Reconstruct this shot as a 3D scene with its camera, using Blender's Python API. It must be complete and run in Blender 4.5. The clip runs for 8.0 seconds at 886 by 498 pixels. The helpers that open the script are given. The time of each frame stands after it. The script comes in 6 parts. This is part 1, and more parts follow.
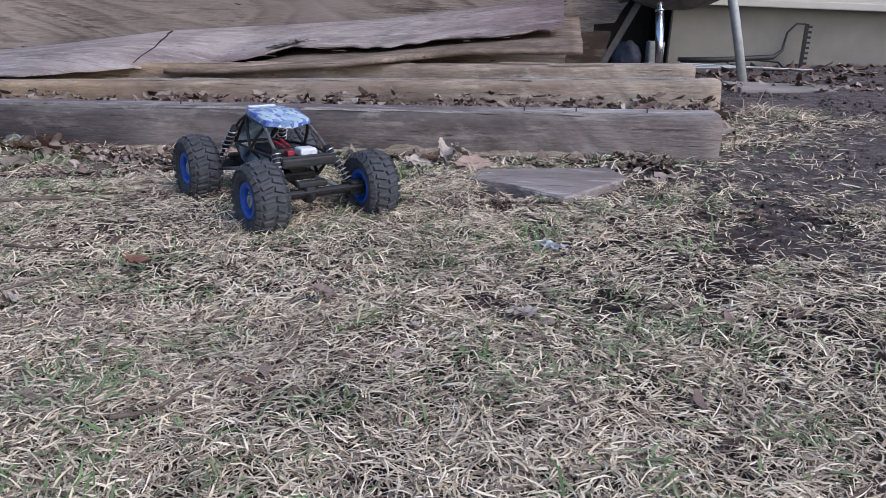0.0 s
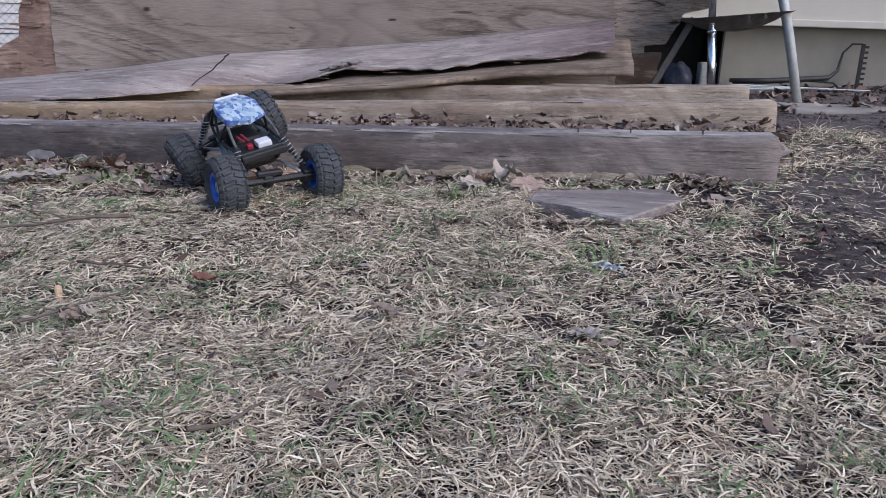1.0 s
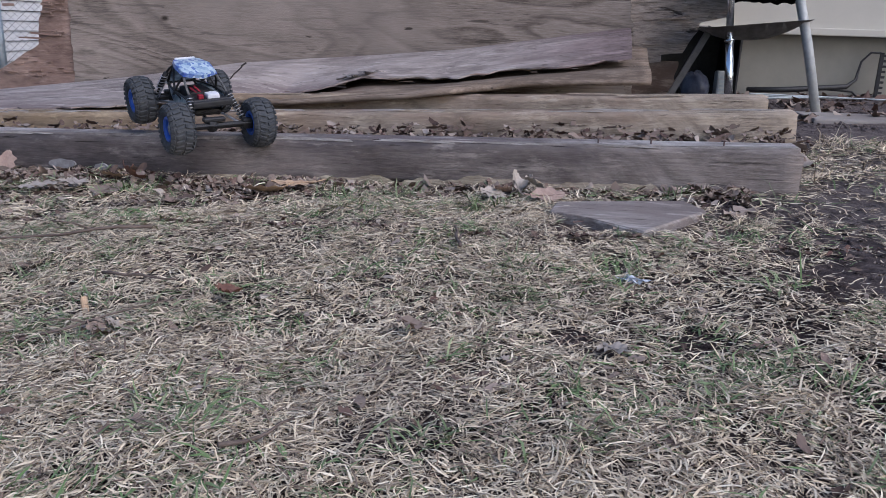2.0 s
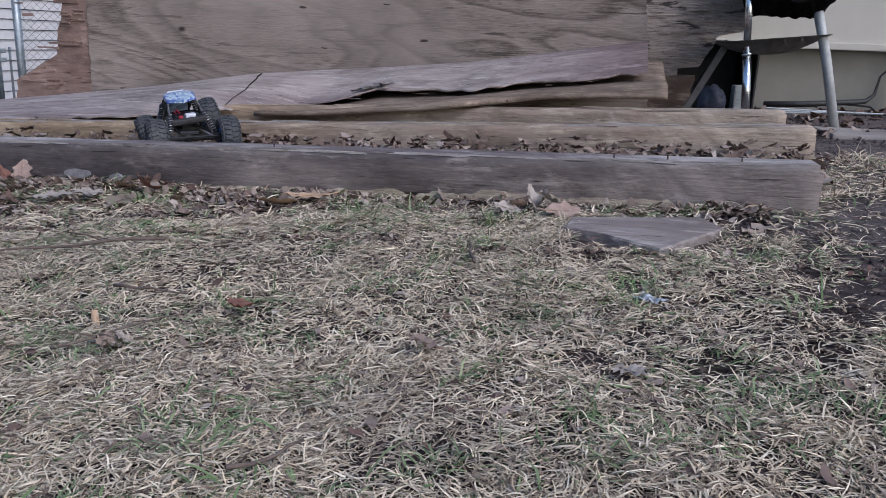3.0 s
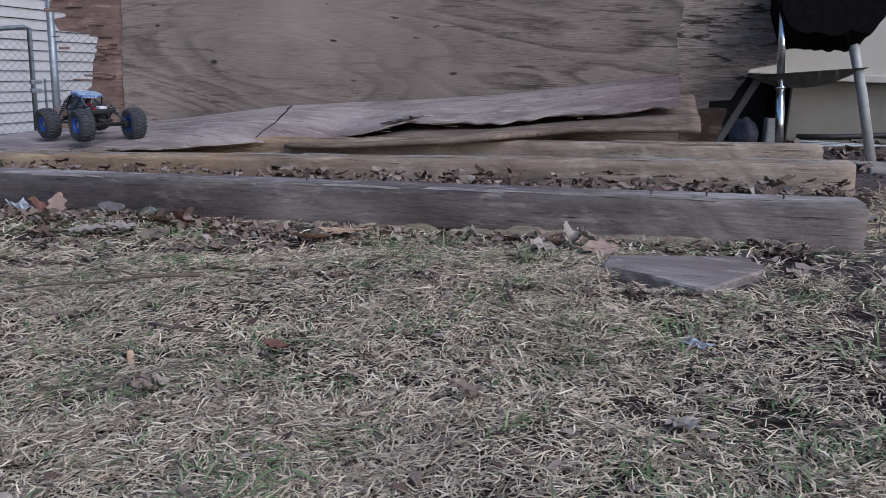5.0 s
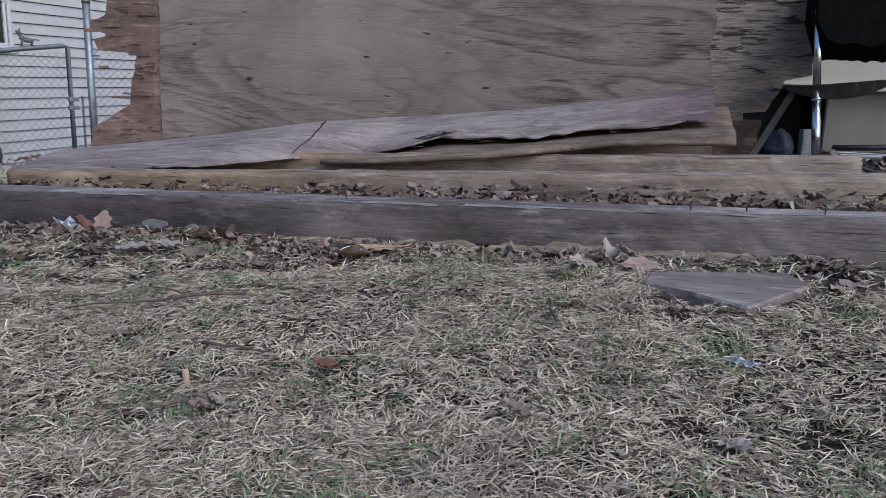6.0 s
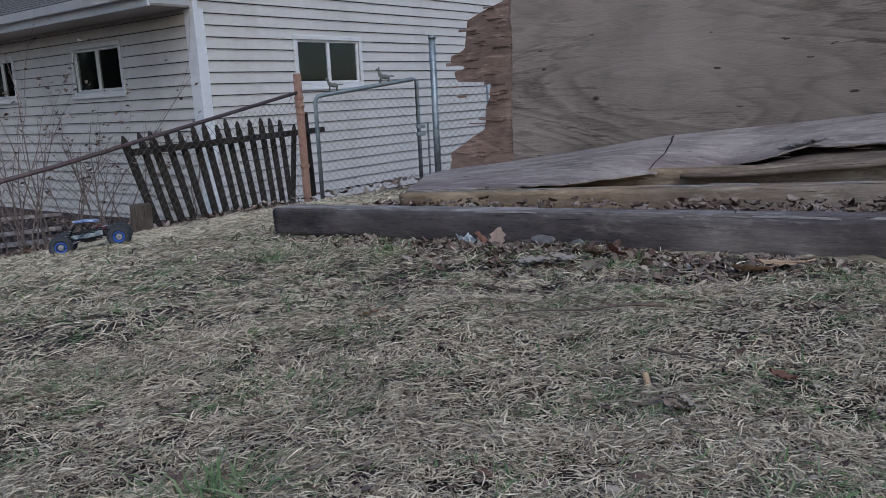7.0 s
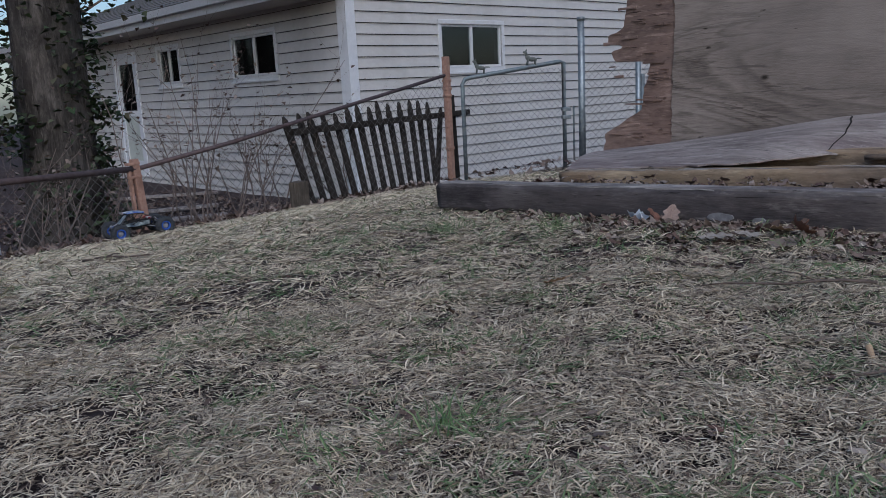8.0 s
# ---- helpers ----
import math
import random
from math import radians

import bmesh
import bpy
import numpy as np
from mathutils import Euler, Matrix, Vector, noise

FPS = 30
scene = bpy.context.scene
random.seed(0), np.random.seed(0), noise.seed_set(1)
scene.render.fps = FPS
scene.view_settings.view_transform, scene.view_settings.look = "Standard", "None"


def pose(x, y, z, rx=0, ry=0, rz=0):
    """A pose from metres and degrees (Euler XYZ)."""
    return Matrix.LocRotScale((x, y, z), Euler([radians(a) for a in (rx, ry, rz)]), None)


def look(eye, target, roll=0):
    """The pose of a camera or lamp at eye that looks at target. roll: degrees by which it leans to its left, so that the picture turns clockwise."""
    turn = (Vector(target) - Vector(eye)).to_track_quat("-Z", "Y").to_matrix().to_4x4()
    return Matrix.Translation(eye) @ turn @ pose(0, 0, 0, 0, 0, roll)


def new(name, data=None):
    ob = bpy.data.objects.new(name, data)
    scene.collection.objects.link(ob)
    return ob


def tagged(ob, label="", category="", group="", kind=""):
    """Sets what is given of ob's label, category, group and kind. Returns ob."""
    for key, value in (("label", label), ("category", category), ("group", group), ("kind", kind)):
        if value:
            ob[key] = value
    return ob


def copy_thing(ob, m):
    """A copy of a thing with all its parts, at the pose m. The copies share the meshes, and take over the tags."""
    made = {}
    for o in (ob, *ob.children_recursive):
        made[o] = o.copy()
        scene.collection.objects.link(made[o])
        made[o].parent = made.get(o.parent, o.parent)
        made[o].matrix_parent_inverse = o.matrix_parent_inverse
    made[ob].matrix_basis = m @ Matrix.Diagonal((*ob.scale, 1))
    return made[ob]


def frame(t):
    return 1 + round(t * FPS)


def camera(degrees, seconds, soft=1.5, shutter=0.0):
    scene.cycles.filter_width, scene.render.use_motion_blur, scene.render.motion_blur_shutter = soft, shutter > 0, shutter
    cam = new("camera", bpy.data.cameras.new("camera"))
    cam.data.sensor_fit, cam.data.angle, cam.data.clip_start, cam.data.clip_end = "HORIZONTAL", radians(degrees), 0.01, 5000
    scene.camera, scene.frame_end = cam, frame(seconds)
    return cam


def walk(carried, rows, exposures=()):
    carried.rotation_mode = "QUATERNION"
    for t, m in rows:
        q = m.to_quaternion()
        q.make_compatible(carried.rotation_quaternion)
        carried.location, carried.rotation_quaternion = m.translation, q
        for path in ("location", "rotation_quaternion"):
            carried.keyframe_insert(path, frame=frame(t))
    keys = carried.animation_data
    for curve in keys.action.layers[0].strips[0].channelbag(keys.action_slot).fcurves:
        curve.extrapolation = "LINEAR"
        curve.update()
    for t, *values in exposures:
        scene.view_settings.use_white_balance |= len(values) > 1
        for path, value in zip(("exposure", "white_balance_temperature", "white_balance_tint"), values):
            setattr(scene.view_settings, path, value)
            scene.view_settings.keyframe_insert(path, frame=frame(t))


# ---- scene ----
cam = camera(58.8, 8.0, soft=0.25)
PATH = [
    (0, (-0.233, -0.227, 0.238), (1.661, -0.006, -0.364), 2.3),
    (0.2, (-0.235, -0.224, 0.2376), (1.659, 0.041, -0.350), 2.1),
    (0.5, (-0.239, -0.218, 0.237), (1.656, 0.081, -0.329), 1.9),
    (1, (-0.244, -0.211, 0.24), (1.648, 0.122, -0.317), 1.9),
    (1.5, (-0.247, -0.201, 0.243), (1.643, 0.149, -0.31), 1.8),
    (3, (-0.232, -0.194, 0.249), (1.658, 0.204, -0.268), 2.2),
    (3.5, (-0.23, -0.185, 0.249), (1.659, 0.232, -0.259), 2.2),
    (4, (-0.223, -0.177, 0.254), (1.667, 0.257, -0.231), 2.2),
    (4.5, (-0.214, -0.173, 0.256), (1.68, 0.278, -0.201), 2.2),
    (6, (-0.232, -0.153, 0.269), (1.649, 0.377, -0.155), 1.5),
    (6.2, (-0.242, -0.132, 0.274), (1.603, 0.516, -0.144), 0.7),
    (6.3, (-0.257, -0.12, 0.277), (1.556, 0.615, -0.139), 0.1),
    (6.5, (-0.298, -0.085, 0.284), (1.436, 0.824, -0.123), -1.0),
    (6.8, (-0.347, -0.056, 0.288), (1.252, 1.068, -0.105), -2.1),
    (7, (-0.379, -0.037, 0.291), (1.169, 1.171, -0.093), -2.8),
    (7.5, (-0.43, -0.009, 0.287), (0.998, 1.342, -0.084), -3.3),
    (8, (-0.469, 0.018, 0.269), (0.854, 1.463, -0.132), -2.9),
]
walk(cam, [(t, look(eye, target, roll)) for t, eye, target, roll in PATH],
     exposures=[(0, 0.75, 5770, 17), (1.5, 0.60, 5760, 17), (3.5, 0.50, 5730, 16), (4.0, 0.52, 5720, 16), (4.5, 0.27, 5700, 16), (6.0, 0.27, 5670, 15),
                (6.5, 0.13, 5590, 10), (7.2, -0.19, 5570, 10), (8, -0.30, 5570, 12)])

# ---- world, sun ----
world = bpy.data.worlds.new("world")
scene.world = world
world.use_nodes = True
wnt = world.node_tree
sky = wnt.nodes.new("ShaderNodeTexSky")
sky.sky_type, sky.sun_disc = "NISHITA", False
SUN_EL, SUN_AZ = radians(24), radians(215)
sky.sun_elevation, sky.sun_rotation = SUN_EL, SUN_AZ
sky.air_density, sky.dust_density, sky.ozone_density = 1.0, 1.5, 1.5
wnt.nodes["Background"].inputs["Strength"].default_value = 0.125
wnt.links.new(sky.outputs["Color"], wnt.nodes["Background"].inputs["Color"])
sun = new("sun", bpy.data.lights.new("sun", "SUN"))
sun.data.energy, sun.data.angle, sun.data.color = 1.5, radians(28), (1.0, 0.97, 0.95)
sun.matrix_world = look((0, 0, 10), (-3 * math.sin(SUN_AZ), -3 * math.cos(SUN_AZ), 10 - 3 * math.tan(SUN_EL) - 2.2))


# ---- helpers of this scene ----
def gz(x, y):
    """Height of the lawn: level near the timbers, falling to the fence and the house."""
    d = np.maximum(0.0, np.asarray(y, float) - 1.5)
    z = -0.035 - 0.045 * y + 0.01 * (np.clip(x, -20, 20) - 1) - 0.054 * d ** 1.4
    z = z - 0.12 * np.clip((np.asarray(x, float) - 3.4) / 0.4, 0, 1) * np.clip((np.asarray(y, float) - 2.2) / 0.9, 0, 1)
    z = np.where(z < -0.8, -0.8 - 0.25 * (1 - np.exp((z + 0.8) / 0.25)), z)
    return z + 0.004 * np.sin(9 * x + 4 * y) + 0.003 * np.sin(17 * y - 11 * x + 2)


def zg(x, y):
    return float(gz(x, y))


def part(name, bm, material, parent=None, label="", smooth=False):
    me = bpy.data.meshes.new(name)
    bmesh.ops.recalc_face_normals(bm, faces=bm.faces)
    bm.to_mesh(me)
    bm.free()
    for m in material if isinstance(material, (list, tuple)) else [material]:
        me.materials.append(m)
    if smooth:
        for p in me.polygons:
            p.use_smooth = True
    ob = new(name, me)
    ob.parent = parent
    if label:
        tagged(ob, label)
    return ob


def shared(name, me, parent, m):
    """One more object on a mesh that others use too."""
    ob = new(name, me)
    ob.parent = parent
    ob.matrix_basis = m
    return ob


def mesh_of(name, bm, material):
    me = bpy.data.meshes.new(name)
    bmesh.ops.recalc_face_normals(bm, faces=bm.faces)
    bm.to_mesh(me)
    bm.free()
    me.materials.append(material)
    return me


def box(bm, x0, x1, y0, y1, z0, z1, m=None, mat=0):
    vs = [bm.verts.new((m @ Vector(p)) if m else p) for p in
          [(x0, y0, z0), (x1, y0, z0), (x1, y1, z0), (x0, y1, z0), (x0, y0, z1), (x1, y0, z1), (x1, y1, z1), (x0, y1, z1)]]
    for f in ((0, 3, 2, 1), (4, 5, 6, 7), (0, 1, 5, 4), (1, 2, 6, 5), (2, 3, 7, 6), (3, 0, 4, 7)):
        bm.faces.new([vs[i] for i in f]).material_index = mat


def soft_box(bm, *a, bevel=0.003, m=None, mat=0, segments=2):
    b2 = bmesh.new()
    box(b2, *a, m=m, mat=mat)
    bmesh.ops.bevel(b2, geom=b2.edges[:], offset=bevel, segments=segments, affect="EDGES", profile=0.6)
    me = bpy.data.meshes.new("tmp")
    b2.to_mesh(me)
    b2.free()
    bm.from_mesh(me)
    bpy.data.meshes.remove(me)


def tube(bm, pts, radii, n=8, mat=0, cap=True):
    """A round bar along points; radii: one number or one per point."""
    pts = [Vector(p) for p in pts]
    if not isinstance(radii, (list, tuple)):
        radii = [radii] * len(pts)
    up = None
    rings = []
    for i, p in enumerate(pts):
        d = (pts[min(i + 1, len(pts) - 1)] - pts[max(i - 1, 0)]).normalized()
        if up is None:
            up = d.orthogonal().normalized()
        up = (up - d * up.dot(d))
        up = up.normalized() if up.length > 1e-6 else d.orthogonal().normalized()
        s = d.cross(up)
        rings.append([bm.verts.new(p + (up * math.cos(a) + s * math.sin(a)) * radii[i])
                      for a in (2 * math.pi * k / n for k in range(n))])
    for a, b in zip(rings, rings[1:]):
        for k in range(n):
            bm.faces.new((a[k], a[(k + 1) % n], b[(k + 1) % n], b[k])).material_index = mat
    if cap:
        bm.faces.new(rings[0][::-1]).material_index = mat
        bm.faces.new(rings[-1]).material_index = mat


def lathe_y(bm, profile, n=32, mat=0, closed=True):
    """Turns (radius, y) pairs about the y axis."""
    rings = [[bm.verts.new((r * math.cos(a), y, r * math.sin(a))) for a in (2 * math.pi * k / n for k in range(n))]
             for r, y in profile]
    pairs = list(zip(rings, rings[1:])) + ([(rings[-1], rings[0])] if closed else [])
    for a, b in pairs:
        for k in range(n):
            bm.faces.new((a[k], a[(k + 1) % n], b[(k + 1) % n], b[k])).material_index = mat


def many(name, verts, quads, material, label, category, parent=None):
    """One mesh of very many small faces, from arrays."""
    me = bpy.data.meshes.new(name)
    me.vertices.add(len(verts))
    me.vertices.foreach_set("co", np.ascontiguousarray(verts, dtype=np.float32).ravel())
    n, k = quads.shape
    me.loops.add(n * k)
    me.loops.foreach_set("vertex_index", quads.ravel().astype(np.int32))
    me.polygons.add(n)
    me.polygons.foreach_set("loop_start", (np.arange(n) * k).astype(np.int32))
    me.update(calc_edges=True)
    me.materials.append(material)
    ob = new(name, me)
    ob.parent = parent
    return tagged(ob, label, category, kind="stuff")


# ---- materials ----
class Mat:
    """A node material, put together line by line."""

    def __init__(self, name, rough=0.8, metal=0.0, spec=0.3):
        self.m = bpy.data.materials.new(name)
        self.m.use_nodes = True
        self.t = self.m.node_tree
        self.b = self.t.nodes["Principled BSDF"]
        self.b.inputs["Roughness"].default_value = rough
        self.b.inputs["Metallic"].default_value = metal
        self.b.inputs["Specular IOR Level"].default_value = spec
        self.co = None

    def link(self, a, b):
        self.t.links.new(a, b)

    def coords(self, scale=(1, 1, 1), turn=(0, 0, 0)):
        tc = self.t.nodes.new("ShaderNodeTexCoord")
        mp = self.t.nodes.new("ShaderNodeMapping")
        mp.inputs["Scale"].default_value = scale
        mp.inputs["Rotation"].default_value = turn
        self.link(tc.outputs["Object"], mp.inputs["Vector"])
        return mp.outputs["Vector"]

    def noise(self, scale, detail=6, rough=0.6, stretch=(1, 1, 1), distort=0.0):
        n = self.t.nodes.new("ShaderNodeTexNoise")
        n.inputs["Scale"].default_value, n.inputs["Detail"].default_value = scale, detail
        n.inputs["Roughness"].default_value, n.inputs["Distortion"].default_value = rough, distort
        self.link(self.coords(stretch), n.inputs["Vector"])
        return n.outputs["Fac"]

    def wave(self, scale, distort, detail, stretch=(1, 1, 1), direction="Z", dscale=1.0):
        n = self.t.nodes.new("ShaderNodeTexWave")
        n.bands_direction = direction
        n.inputs["Scale"].default_value, n.inputs["Distortion"].default_value = scale, distort
        n.inputs["Detail"].default_value, n.inputs["Detail Scale"].default_value = detail, dscale
        self.link(self.coords(stretch), n.inputs["Vector"])
        return n.outputs["Fac"]

    def island(self):
        return self.t.nodes.new("ShaderNodeNewGeometry").outputs["Random Per Island"]

    def random(self):
        return self.t.nodes.new("ShaderNodeObjectInfo").outputs["Random"]

    def ramp(self, fac, *stops):
        r = self.t.nodes.new("ShaderNodeValToRGB")
        e = r.color_ramp.elements
        while len(e) < len(stops):
            e.new(0.5)
        for el, (p, c) in zip(e, stops):
            el.position = p
            el.color = (*c, 1) if isinstance(c, tuple) else (c, c, c, 1)
        self.link(fac, r.inputs["Fac"])
        return r.outputs["Color"]

    def mix(self, fac, a, b, mode="MIX"):
        n = self.t.nodes.new("ShaderNodeMix")
        n.data_type, n.blend_type = "RGBA", mode
        for key, v in ((0, fac), (6, a), (7, b)):
            if hasattr(v, "is_output"):
                self.link(v, n.inputs[key])
            elif isinstance(v, tuple):
                n.inputs[key].default_value = (*v, 1)
            else:
                n.inputs[key].default_value = v
        return n.outputs[2]

    def color(self, c):
        if isinstance(c, tuple):
            self.b.inputs["Base Color"].default_value = (*c, 1)
        else:
            self.link(c, self.b.inputs["Base Color"])
        return self

    def rough(self, f):
        self.link(f, self.b.inputs["Roughness"])
        return self

    def bump(self, f, strength=0.5, distance=0.01):
        n = self.t.nodes.new("ShaderNodeBump")
        n.inputs["Strength"].default_value, n.inputs["Distance"].default_value = strength, distance
        self.link(f, n.inputs["Height"])
        self.link(n.outputs["Normal"], self.b.inputs["Normal"])
        return self


def worn(name, c1, c2, scale=30, rough=0.8, metal=0.0, bump=0.2, stains=None, spec=0.3):
    """Two tones of grain, stains at a larger scale, fine relief."""
    m = Mat(name, rough, metal, spec)
    g = m.noise(scale, 8, 0.65)
    col = m.ramp(g, (0.3, c1), (0.7, c2))
    if stains:
        col = m.mix(m.ramp(m.noise(scale * 0.13, 5, 0.6), (0.5, 0.0), (0.72, 0.8)), col, stains)
    return m.color(col).bump(g, bump, 0.004).m


def wood(name, dark, mid, light, along="y", grain=60, stain=None, bump=0.6, grey=None, cracks=True, end=None):
    """Weathered wood: fine fibres along one axis, broad bands, stains and dark checks."""
    def st(a, l):
        return tuple(l if ax == along else a for ax in "xyz")
    dark, mid, light = (tuple(np.multiply(c, (0.95, 1.0, 1.02)).tolist()) for c in (dark, mid, light))
    m = Mat(name, 0.85, 0.0, 0.2)
    fib = m.noise(grain * 3.2, 8, 0.75, st(1, 0.11), 0.3)
    band = m.noise(16, 6, 0.65, st(1, 0.18), 1.2)
    fine = m.noise(grain * 7, 6, 0.8, st(1, 0.16), 0.4)
    col = m.ramp(m.mix(0.25, fib, fine), (0.36, dark), (0.50, mid), (0.64, light))
    col = m.mix(m.ramp(m.noise(5.5, 6, 0.7, st(1, 0.55), 0.8), (0.42, 0.0), (0.60, 0.55)), col, tuple(1.12 * a for a in light))
    col = m.mix(m.ramp(m.noise(4.0, 7, 0.7, st(1, 0.6), 1.0), (0.50, 0.0), (0.60, 0.6)), col, tuple(0.9 * a for a in dark))
    col = m.mix(m.ramp(band, (0.40, 0.0), (0.75, 0.55)), col, tuple(0.6 * c for c in mid))
    if grey:
        col = m.mix(m.ramp(m.noise(2.2, 5, 0.6, st(1, 0.4)), (0.4, 0.0), (0.62, 0.85)), col, grey)
    if stain:
        col = m.mix(m.ramp(m.noise(3.1, 6, 0.62, st(1, 0.35)), (0.47, 0.0), (0.60, 0.85)), col, stain)
    col = m.mix(m.ramp(m.noise(14, 6, 0.7, st(1, 0.4)), (0.38, 0.40), (0.52, 0.0)), col, tuple(0.6 * c for c in dark))
    col = m.mix(m.ramp(m.noise(34, 6, 0.7, st(1, 0.22)), (0.55, 0.0), (0.66, 0.5)), col, tuple(1.25 * c for c in light))
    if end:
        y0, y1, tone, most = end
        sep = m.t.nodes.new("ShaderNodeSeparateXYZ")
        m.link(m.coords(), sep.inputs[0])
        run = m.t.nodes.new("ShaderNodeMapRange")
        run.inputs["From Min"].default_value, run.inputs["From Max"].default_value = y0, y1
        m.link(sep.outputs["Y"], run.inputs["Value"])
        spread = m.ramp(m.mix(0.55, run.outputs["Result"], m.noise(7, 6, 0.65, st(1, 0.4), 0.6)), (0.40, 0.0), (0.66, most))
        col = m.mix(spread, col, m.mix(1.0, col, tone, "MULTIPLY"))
    h = fib
    if cracks:
        c = m.ramp(m.noise(85, 6, 0.65, st(1, 0.055), 0.3), (0.31, 1.0), (0.37, 0.0))
        col = m.mix(c, col, tuple(0.35 * v for v in dark))
        thin = m.ramp(m.noise(150, 5, 0.6, st(1, 0.04), 0.5), (0.31, 0.9), (0.36, 0.0))
        col = m.mix(thin, col, tuple(0.4 * v for v in dark))
        h = m.mix(c, fib, (0, 0, 0))
    return m.color(col).bump(h, bump, 0.004).m


def plywood_mat(name, dark, mid, light, stain):
    """Rotary-cut veneer: flowing cathedral grain along y, small dark knots, water stains."""
    m = Mat(name, 0.9, 0.0, 0.15)
    base = m.noise(1.5, 3, 0.5, (1, 0.22, 1.35), 0.9)
    mul = m.t.nodes.new("ShaderNodeMath")
    mul.operation = "MULTIPLY"
    mul.inputs[1].default_value = 27.0
    m.link(base, mul.inputs[0])
    fr = m.t.nodes.new("ShaderNodeMath")
    fr.operation = "FRACT"
    m.link(mul.outputs[0], fr.inputs[0])
    w = m.ramp(fr.outputs[0], (0.0, 0.32), (0.25, 0.52), (0.8, 0.66), (1.0, 0.32))
    fib = m.noise(260, 7, 0.75, (1, 0.06, 1), 0.3)
    col = m.ramp(m.mix(0.58, w, fib), (0.40, dark), (0.53, mid), (0.64, light))
    col = m.mix(m.ramp(m.noise(70, 5, 0.65, (1, 0.07, 1), 0.2), (0.37, 0.85), (0.43, 0.0)), col, tuple(0.5 * c for c in dark))
    col = m.mix(m.ramp(m.noise(1.7, 6, 0.6, (1, 0.7, 1)), (0.42, 0.0), (0.66, 0.75)), col, stain)
    col = m.mix(m.ramp(m.noise(0.9, 5, 0.6, (1, 0.8, 1)), (0.45, 0.0), (0.7, 0.6)), col, tuple(1.25 * c for c in light))
    v = m.t.nodes.new("ShaderNodeTexVoronoi")
    v.inputs["Scale"].default_value = 4.6
    m.link(m.coords((1, 0.6, 1)), v.inputs["Vector"])
    k = m.ramp(v.outputs["Distance"], (0.02, 1.0), (0.06, 0.0))
    col = m.mix(k, col, tuple(0.45 * c for c in dark))
    pits = m.ramp(m.noise(24, 3, 0.5, (1, 0.35, 1.3)), (0.27, 0.9), (0.30, 0.0))
    col = m.mix(pits, col, tuple(0.3 * c for c in dark))
    return m.color(col).bump(m.mix(0.7, w, fib), 0.5, 0.003).m


def straw_mat(name, *tones):
    m = Mat(name, 0.75, 0.0, 0.25)
    col = m.ramp(m.island(), *[(i / (len(tones) - 1), c) for i, c in enumerate(tones)])
    return m.color(m.mix(m.ramp(m.noise(5, 4, 0.6), (0.45, 0.0), (0.7, 0.3)), col, (0.22, 0.185, 0.15))).m


M_STRAW = straw_mat("dead_grass", (0.06, 0.040, 0.033), (0.54, 0.435, 0.295), (0.77, 0.655, 0.475), (0.17, 0.118, 0.09), (0.86, 0.75, 0.565), (0.09, 0.058, 0.048), (0.66, 0.545, 0.38), (0.92, 0.82, 0.635))
M_PALE = straw_mat("pale_straw", (0.50, 0.42, 0.28), (0.78, 0.68, 0.48), (0.90, 0.81, 0.60), (0.64, 0.545, 0.37), (0.94, 0.855, 0.65))
M_GREEN = straw_mat("green_grass", (0.07, 0.12, 0.045), (0.13, 0.20, 0.08), (0.20, 0.26, 0.125), (0.10, 0.155, 0.065), (0.26, 0.305, 0.165))
M_LEAF = straw_mat("dead_leaf", (0.05, 0.031, 0.025), (0.13, 0.086, 0.066), (0.27, 0.21, 0.17), (0.085, 0.05, 0.04), (0.36, 0.305, 0.26), (0.12, 0.066, 0.052), (0.045, 0.032, 0.03))
M_IVY = straw_mat("ivy_leaf", (0.02, 0.035, 0.018), (0.035, 0.06, 0.025), (0.05, 0.075, 0.035), (0.06, 0.05, 0.03))
g = Mat("soil", 0.95, 0.0, 0.2)
gn = g.noise(38, 9, 0.7)
gc = g.ramp(gn, (0.30, (0.014, 0.0098, 0.0100)), (0.5, (0.05, 0.036, 0.0355)), (0.75, (0.125, 0.096, 0.092)))
gc = g.mix(g.ramp(g.noise(1.6, 6, 0.62), (0.45, 0.0), (0.68, 0.5)), gc, (0.10, 0.073, 0.067))
# trodden drier dirt on the shed's side
gs = g.t.nodes.new("ShaderNodeVectorMath")
gs.operation = "DISTANCE"
gs.inputs[1].default_value = (1.8, -2.2, 0.0)
g.link(g.coords(), gs.inputs[0])
gr = g.t.nodes.new("ShaderNodeMapRange")
gr.inputs["From Min"].default_value, gr.inputs["From Max"].default_value = 2.45, 1.7
g.link(gs.outputs["Value"], gr.inputs["Value"])
dry = g.ramp(g.mix(0.5, gr.outputs["Result"], g.noise(6, 7, 0.65)), (0.48, 0.0), (0.66, 1.0))
gc = g.mix(dry, gc, g.ramp(gn, (0.30, (0.045, 0.036, 0.035)), (0.5, (0.125, 0.102, 0.098)), (0.75, (0.24, 0.20, 0.19))))
M_SOIL = g.color(gc).bump(gn, 1.0, 0.02).m
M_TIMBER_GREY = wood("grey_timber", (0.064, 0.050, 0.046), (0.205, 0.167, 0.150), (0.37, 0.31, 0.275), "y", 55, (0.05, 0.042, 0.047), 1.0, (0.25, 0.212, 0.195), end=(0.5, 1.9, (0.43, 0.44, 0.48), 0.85))
